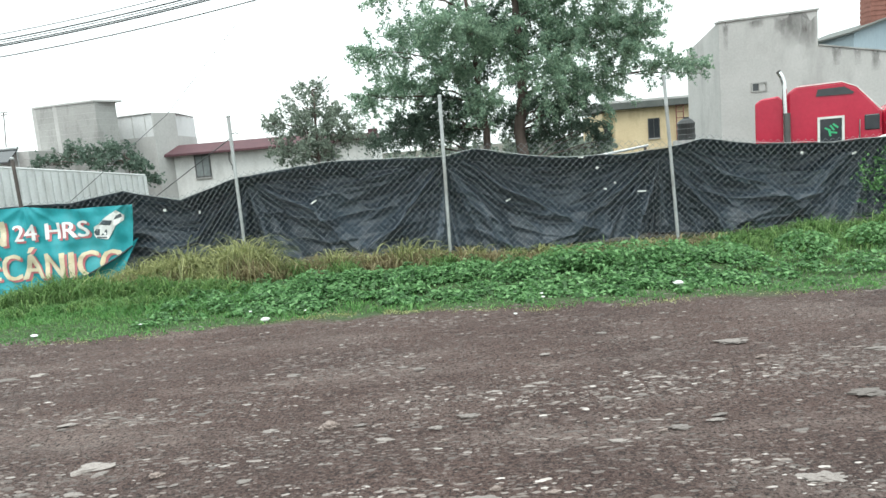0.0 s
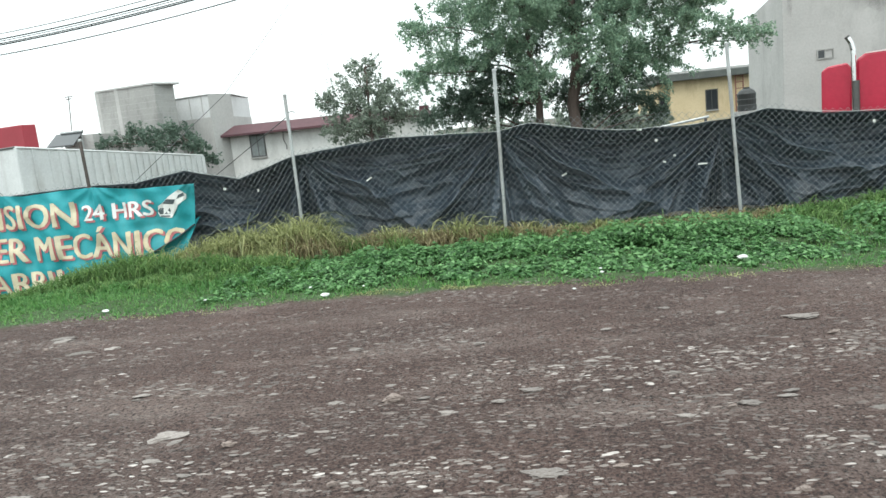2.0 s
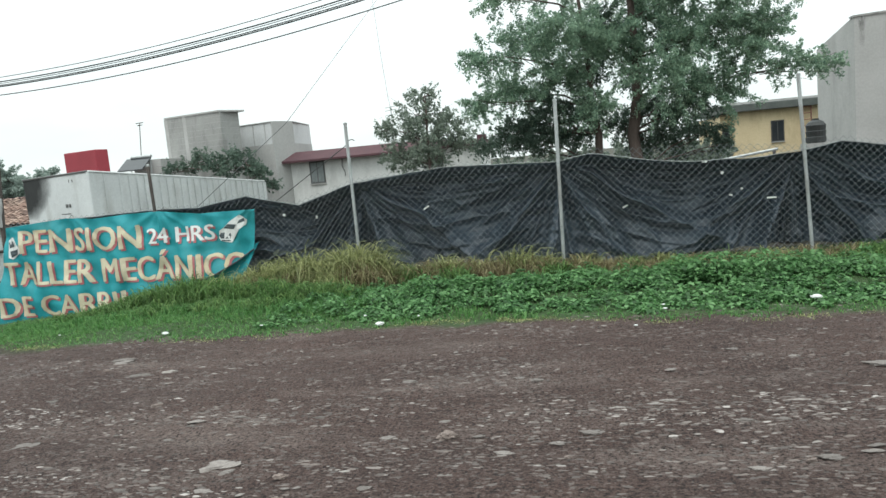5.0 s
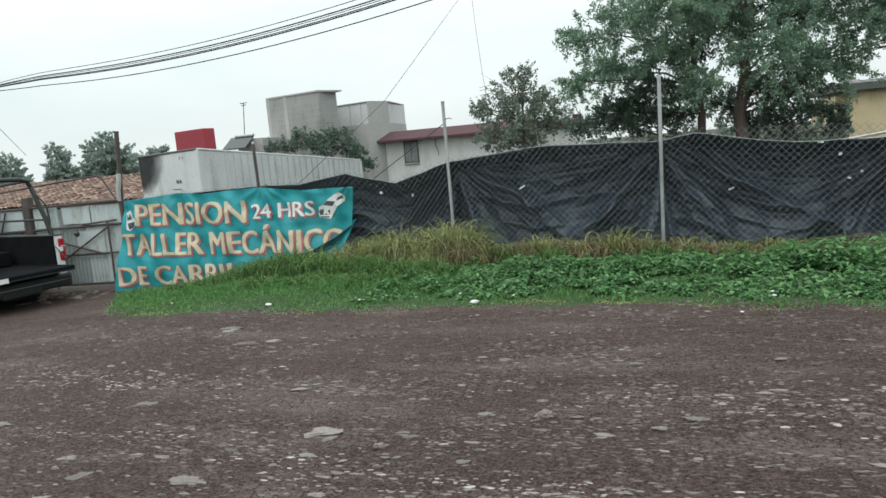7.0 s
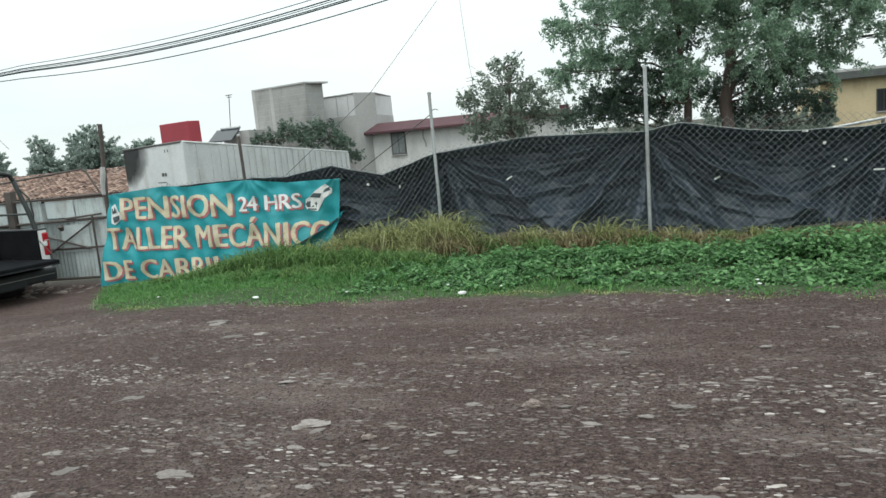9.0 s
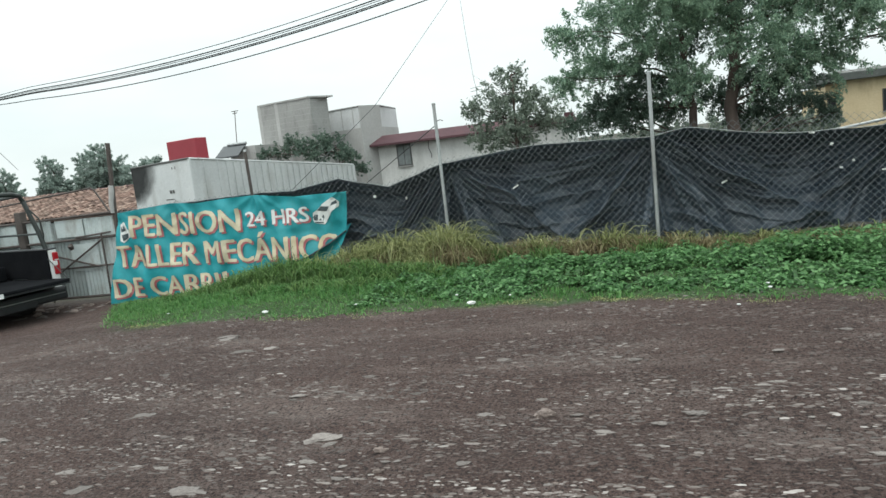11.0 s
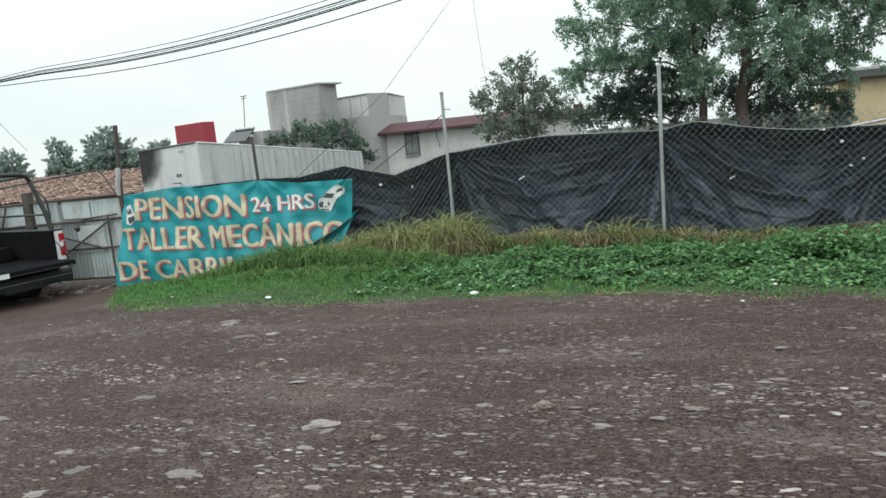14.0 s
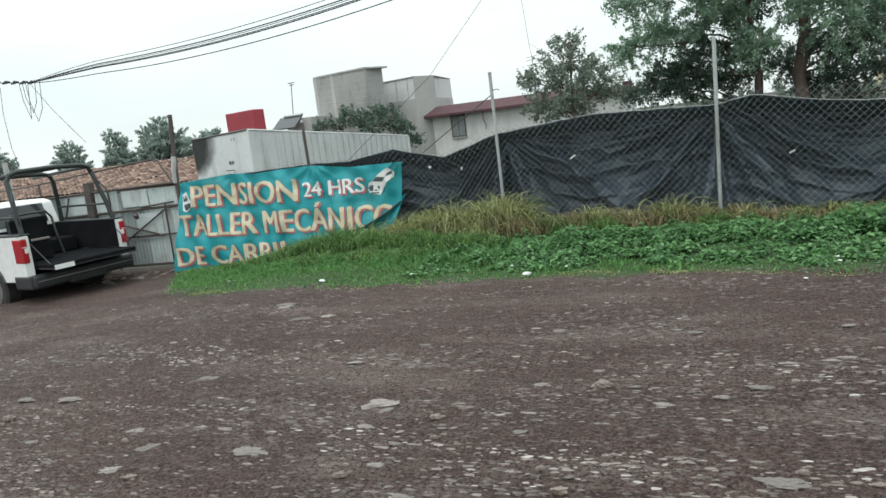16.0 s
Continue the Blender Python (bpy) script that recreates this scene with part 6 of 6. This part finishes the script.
car("step", boxes((-0.18, -0.05, -0.35, 0.35, 0.44, 0.56), bevel=0.02), M_BLACKPLASTIC, bp)
car("under_frame", boxes((0.1, 5.0, -0.5, 0.5, 0.40, 0.62)), M_LINER)
bm = prism(bmesh.new(), [(2.06, 0.50), (2.06, 1.42), (2.22, 1.88), (2.45, 1.93), (3.75, 1.93), (4.45, 1.45), (5.75, 1.33), (5.85, 0.95), (5.85, 0.50)], "y", -0.97, 0.97, bevel=0.05)
cab = car("cab", bm, M_WHITEPAINT)
bm = prism(bmesh.new(), [(2.09, 1.47), (2.085, 1.48), (2.215, 1.85), (2.23, 1.85)], "y", -0.72, 0.72)
bmesh.ops.translate(bm, verts=bm.verts[:], vec=(-0.035, 0, 0))
car("rear_window", bm, M_GLASS_DARK, cab)
for sgn in (1, -1):
    car("side_window", prism(bmesh.new(), [(2.35, 1.46), (2.42, 1.84), (3.70, 1.84), (4.2, 1.46)], "y", *sorted((0.965 * sgn, 0.978 * sgn))), M_GLASS_DARK, cab)
    car("mirror", boxes((4.0, 4.15, *sorted((1.0 * sgn, 1.2 * sgn)), 1.40, 1.60), bevel=0.02), M_BLACKPLASTIC, cab)
for wx in (1.25, 4.85):
    for sgn in (1, -1):
        bm = bmesh.new()
        y0, y1 = 0.70 * sgn, 0.97 * sgn
        tube(bm, [(wx, y0, 0.42), (wx, y0 + 0.03 * sgn, 0.42), (wx, y1 - 0.03 * sgn, 0.42), (wx, y1, 0.42)], [0.36, 0.42, 0.42, 0.36], 26)
        wh = car("wheel", bm, M_TYRE, smooth=False)
        car("rim", tube(bmesh.new(), [(wx, y1 - 0.02 * sgn, 0.42), (wx, y1 + 0.006 * sgn, 0.42), (wx, y1 + 0.012 * sgn, 0.42)], [0.26, 0.26, 0.10], 20), M_RIM, wh)
# roll cage
def hoop(xb, xt, top, r=0.044):
    p = [(xb, 0.88, 1.42), (xb * 0.7 + xt * 0.3, 0.86, 1.75), (xt, 0.80, top - 0.16), (xt, 0.74, top - 0.04), (xt, 0.60, top), (xt, 0, top + 0.02)]
    return tube(bmesh.new(), p + [(x, -y, z) for x, y, z in p[-2::-1]], r, 10)


cage = car("roll_cage", hoop(0.12, 0.40, 2.50), M_CAGE, label="dark tubular roll cage")
car("front_hoop", hoop(1.85, 1.75, 2.42), M_CAGE, cage)
for y in (0.72, -0.72):
    car("roof_bar", tube(bmesh.new(), [(0.40, y, 2.46), (1.75, y, 2.39), (2.3, y, 2.36)], 0.03, 8), M_CAGE, cage)
    car("side_bar", tube(bmesh.new(), [(0.2, y * 1.18, 1.72), (1.8, y * 1.18, 1.72)], 0.022, 8), M_CAGE, cage)
    car("grab_strap", tube(bmesh.new(), [(0.30, y * 1.12, 2.2), (0.17, y * 1.24, 2.0), (0.12, y * 1.24, 1.7), (0.14, y * 1.2, 1.48)], 0.014, 6), M_CAGE, cage)
car("cross_bar", tube(bmesh.new(), [(0.42, -0.2, 2.5), (1.75, 0.55, 2.40)], 0.024, 8), M_CAGE, cage)
# bench in the bed
bench = car("bench_seat", boxes((0.62, 1.85, 0.10, 0.72, 0.87, 1.22), bevel=0.03), M_LINER, label="black padded bench in the bed")
car("backrest", boxes((0.70, 0.80, 0.06, 0.78, 1.22, 1.66), bevel=0.03), M_LINER, bench)
car("back_rail", tube(bmesh.new(), [(0.62, 0.80, 1.1), (0.66, 0.80, 1.62), (0.68, 0.72, 1.74), (0.68, 0.08, 1.74), (0.66, 0.0, 1.62), (0.58, 0.0, 1.25), (0.55, -0.05, 0.9)], 0.022, 8), M_CAGE, bench)
car("seat_pad", boxes((0.60, 0.95, 0.12, 0.70, 1.225, 1.27), bevel=0.02), M_STONE, bench, "pale worn seat pad")
car("spare_box", boxes((1.2, 1.8, -0.72, -0.15, 0.87, 1.15), bevel=0.03), M_LINER)

# ---- red tractor unit in the yard ----
M_TRUCKRED = surface("red_truck_paint", (0.34, 0.012, 0.035), (0.43, 0.022, 0.052), 0.25, 1.2, 12, bump_s=0.0)
M_CHROME = surface("chrome", (0.6, 0.6, 0.6), (0.75, 0.75, 0.75), 0.15, 2, 20, metal=1.0, bump_s=0)
M_GREEN = surface("green_window_mark", (0.02, 0.30, 0.12), (0.04, 0.42, 0.18), 0.4, 5, 30, bump_s=0)
semi = thing("semi_truck", "red long-nose semi truck with a chrome exhaust stack", "truck")

bm = prism(bmesh.new(), [(8.02, -0.15), (8.02, 2.24), (8.22, 2.38), (9.15, 2.40), (9.45, 2.26), (9.78, 1.86), (9.95, 1.66), (9.98, -0.15)], "y", 17.0, 19.3, bevel=0.06)
scab = part("cab", bm, M_TRUCKRED, semi)
part("side_fairing", prism(bmesh.new(), [(7.32, 0.0), (7.32, 2.06), (7.46, 2.16), (7.84, 2.20), (7.94, 2.06), (7.94, 0.0)], "y", 17.05, 19.25, bevel=0.04), M_TRUCKRED, semi)
part("hood", prism(bmesh.new(), [(9.98, -0.1), (9.98, 1.68), (10.5, 1.92), (10.9, 1.86), (12.2, 1.55), (12.5, 1.2), (12.5, -0.2)], "y", 17.25, 19.05, bevel=0.08), M_TRUCKRED, semi)
part("roof_trim", tube(bmesh.new(), [(8.2, 16.99, 2.36), (9.15, 16.99, 2.385), (9.45, 16.99, 2.25), (9.95, 16.99, 1.68)], 0.009, 6), M_LITTER, scab, "pale roof edge")
part("upper_window", prism(bmesh.new(), [(8.62, 2.10), (8.66, 2.26), (9.20, 2.27), (9.40, 2.13), (9.36, 2.09)], "y", 16.98, 17.02), M_GLASS_DARK, scab)
sw = part("sleeper_window", boxes((8.70, 9.15, 16.975, 17.02, 1.03, 1.57), bevel=0.015), M_GLASS_DARK, scab)
part("window_rim", boxes((8.65, 9.20, 16.955, 17.0, 1.57, 1.62), (8.65, 9.20, 16.955, 17.0, 0.98, 1.03), (8.65, 8.70, 16.955, 17.0, 1.03, 1.57), (9.15, 9.20, 16.955, 17.0, 1.03, 1.57)), M_LITTER, sw, "white window rim")
for i, (x, z, a) in enumerate(((8.86, 1.33, 30), (8.95, 1.36, 55), (8.98, 1.25, 10), (8.90, 1.24, 75), (9.02, 1.40, 40))):
    st = part("sticker", boxes((-0.07, 0.07, 16.968, 16.974, -0.02, 0.02)), M_GREEN, sw, "small slanted green bar on the sleeper window")
    st.matrix_local = Matrix.Translation((x, 0, z)) @ pose(0, 0, 0, 0, a, 0)
ex = part("exhaust_pipe", tube(bmesh.new(), [(7.99, 16.9, 0.0), (7.98, 16.9, 1.6), (7.96, 16.9, 2.45), (7.92, 16.9, 2.62), (7.84, 16.9, 2.76)], 0.055, 14), M_CHROME, semi, "chrome exhaust stack")
part("heat_shield", tube(bmesh.new(), [(8.02, 16.88, 0.6), (8.01, 16.88, 1.78)], 0.075, 14), M_FRAME, ex)
part("stack_mouth", tube(bmesh.new(), [(7.86, 16.9, 2.73), (7.835, 16.9, 2.765)], 0.058, 14), M_FRAME, ex)
part("side_mirror", boxes((10.05, 10.28, 16.8, 16.95, 1.28, 1.80), bevel=0.05), M_LITTER, semi, "white side mirror")
part("mirror_arm", tube(bmesh.new(), [(10.02, 16.98, 1.4), (10.15, 16.9, 1.4)], 0.02, 6), M_CHROME, semi)
part("door_window", boxes((9.60, 9.90, 16.975, 17.02, 1.25, 1.60), bevel=0.02), M_GLASS_DARK, scab)
part("grab_rail", tube(bmesh.new(), [(9.50, 16.95, 0.6), (9.50, 16.93, 1.5)], 0.014, 6), M_CHROME, scab)
part("chassis", boxes((4.5, 12.3, 17.7, 18.6, -0.35, -0.05)), M_RUSTPIPE, semi)
for wx in (5.0, 6.3, 11.6):
    for wy in (17.15, 19.0):
        wh = part("wheel", tube(bmesh.new(), [(wx, wy - 0.14, -0.55), (wx, wy - 0.11, -0.55), (wx, wy + 0.11, -0.55), (wx, wy + 0.14, -0.55)], [0.44, 0.5, 0.5, 0.44], 20), M_TYRE, semi)
        part("rim", tube(bmesh.new(), [(wx, wy - 0.15, -0.55), (wx, wy - 0.142, -0.55)], 0.28, 16), M_CHROME, wh)
semi.matrix_world = Matrix.Translation((8.6, 17, 0)) @ pose(0, 0, 0, 0, 0, -24) @ Matrix.Translation((-8.6, -17, 0))
white_roof = thing("white_truck_hood", "curved white sheet of a vehicle beside the red truck", "vehicle")
bm = bmesh.new()
tube(bm, [(8.9, 15.6, 0.90), (9.6, 15.5, 1.02), (10.4, 15.4, 1.12), (11.5, 15.4, 1.2)], [0.12, 0.2, 0.25, 0.3], 12)
part("panel", bm, M_LITTER, white_roof)
part("stand", boxes((9.5, 11.2, 15.2, 15.7, YARD, 0.9)), M_SHEET, white_roof)
beam = thing("pale_beam", "long pale pipe lying along the top of the yard behind the wire", "beam")
part("pipe", tube(bmesh.new(), [(1.35, 12.2, 1.16), (3.35, 11.9, 1.42)], 0.022, 8), M_GALV, beam)
part("prop", tube(bmesh.new(), [(1.4, 12.2, 1.14), (1.4, 12.2, -0.9)], 0.025, 6), M_RUSTPIPE, beam)
part("prop", tube(bmesh.new(), [(3.3, 11.9, 1.40), (3.3, 11.9, -0.7)], 0.025, 6), M_RUSTPIPE, beam)

# ---- overhead cables ----
CA, CB = Vector((-27.8, 22.8, 0)), Vector((6.0, 15.0, 0))
cdir = (CB - CA).normalized()


def cable_point(s, rise):
    p = CA + cdir * s
    k = max(0.0, s - 2.0)
    return (p.x, p.y - 0.004 * k * rise, 4.93 + 0.0050 * (s - 14.0) ** 2 + 0.66 * (1 - math.exp(-k / 3.0)) * rise - (0.16 if s < 3 else 0.16 * max(0, 1 - (s - 3) / 4)))


cables = thing("overhead_cables", "bundle of black overhead cables fanning out from one knot", "cables")
for rise, r in ((0.0, 0.015), (0.40, 0.018), (0.46, 0.014), (0.55, 0.010), (0.63, 0.018), (0.84, 0.011)):
    bm = bmesh.new()
    tube(bm, [cable_point(s, rise) for s in np.arange(-14, 36, 0.8)], r, 6)
    part("cable", bm, M_CABLE, cables)
for s in (-0.6, 0.2, 0.9, 1.6, 2.2):
    bm = bmesh.new()
    q = Vector(cable_point(s, 0))
    tube(bm, [q - cdir * 0.3, q + Vector((0, 0, 0.03)), q + cdir * 0.3], [0.03, 0.075, 0.03], 7)
    part("splice", bm, M_CABLE, cables, "taped cable splice")
for dx, drop, back_ in ((0.0, 1.5, 0.5), (0.25, 1.25, 0.8), (0.5, 1.6, 0.9)):
    q = Vector(cable_point(1.2 + dx, 0))
    bm = bmesh.new()
    tube(bm, [q, q + Vector((0.05, 0, -0.5 * drop)), q + Vector((0.3, 0, -drop)), q + cdir * back_ + Vector((0, 0, -0.7 * drop)), q + cdir * (back_ + 0.2)], 0.012, 5)
    part("loose_loop", bm, M_CABLE, cables)
bm = bmesh.new()
q = Vector(cable_point(2.0, 0))
tube(bm, [q, q + Vector((0.45, 0.5, -1.2)), q + Vector((1.1, 1.2, -2.6))], 0.009, 4)
part("loose_end", bm, M_CABLE, cables)
for pts in ([(-28.0, 22.75, 5.6), (-28.06, 22.68, 4.49), (-27.9, 22.6, 3.06), (-27.3, 22.4, 1.6)],):
    part("drop_wire", tube(bmesh.new(), pts, 0.014, 4), M_CABLE, cables)
pole = thing("utility_pole", "concrete utility pole with a hanging wire behind the gate", "pole")
part("shaft", tube(bmesh.new(), [(-25.95, 20.55, YARD), (-25.92, 20.55, 2.4)], [0.13, 0.10], 12), M_CONC2, pole)
guy = thing("guy_wire", "thin slanting guy wire fixed to the fence", "wire")
part("wire", tube(bmesh.new(), [(-5.463, 10.2, 1.34), (-5.167, 13.5, 2.707), (-4.83, 16.5, 4.45), (-4.49, 19.5, 6.2), (-4.10, 22.9, 8.2)], 0.0055, 5), M_CABLE, guy)
guy2 = thing("guy_wire", "thin wire from the fence post down to the yard", "wire")
part("wire", tube(bmesh.new(), [(-2.95, 10.05, 2.06), (-4.8, 11.6, 1.26), (-6.65, 13.15, 0.44), (-8.9, 15.05, -0.6)], 0.007, 5), M_CABLE, guy2)
part("hook", tube(bmesh.new(), [(-2.97, 10.05, 2.1), (-2.88, 10.03, 2.12), (-2.84, 10.02, 2.10)], 0.006, 5), M_CABLE, guy2)
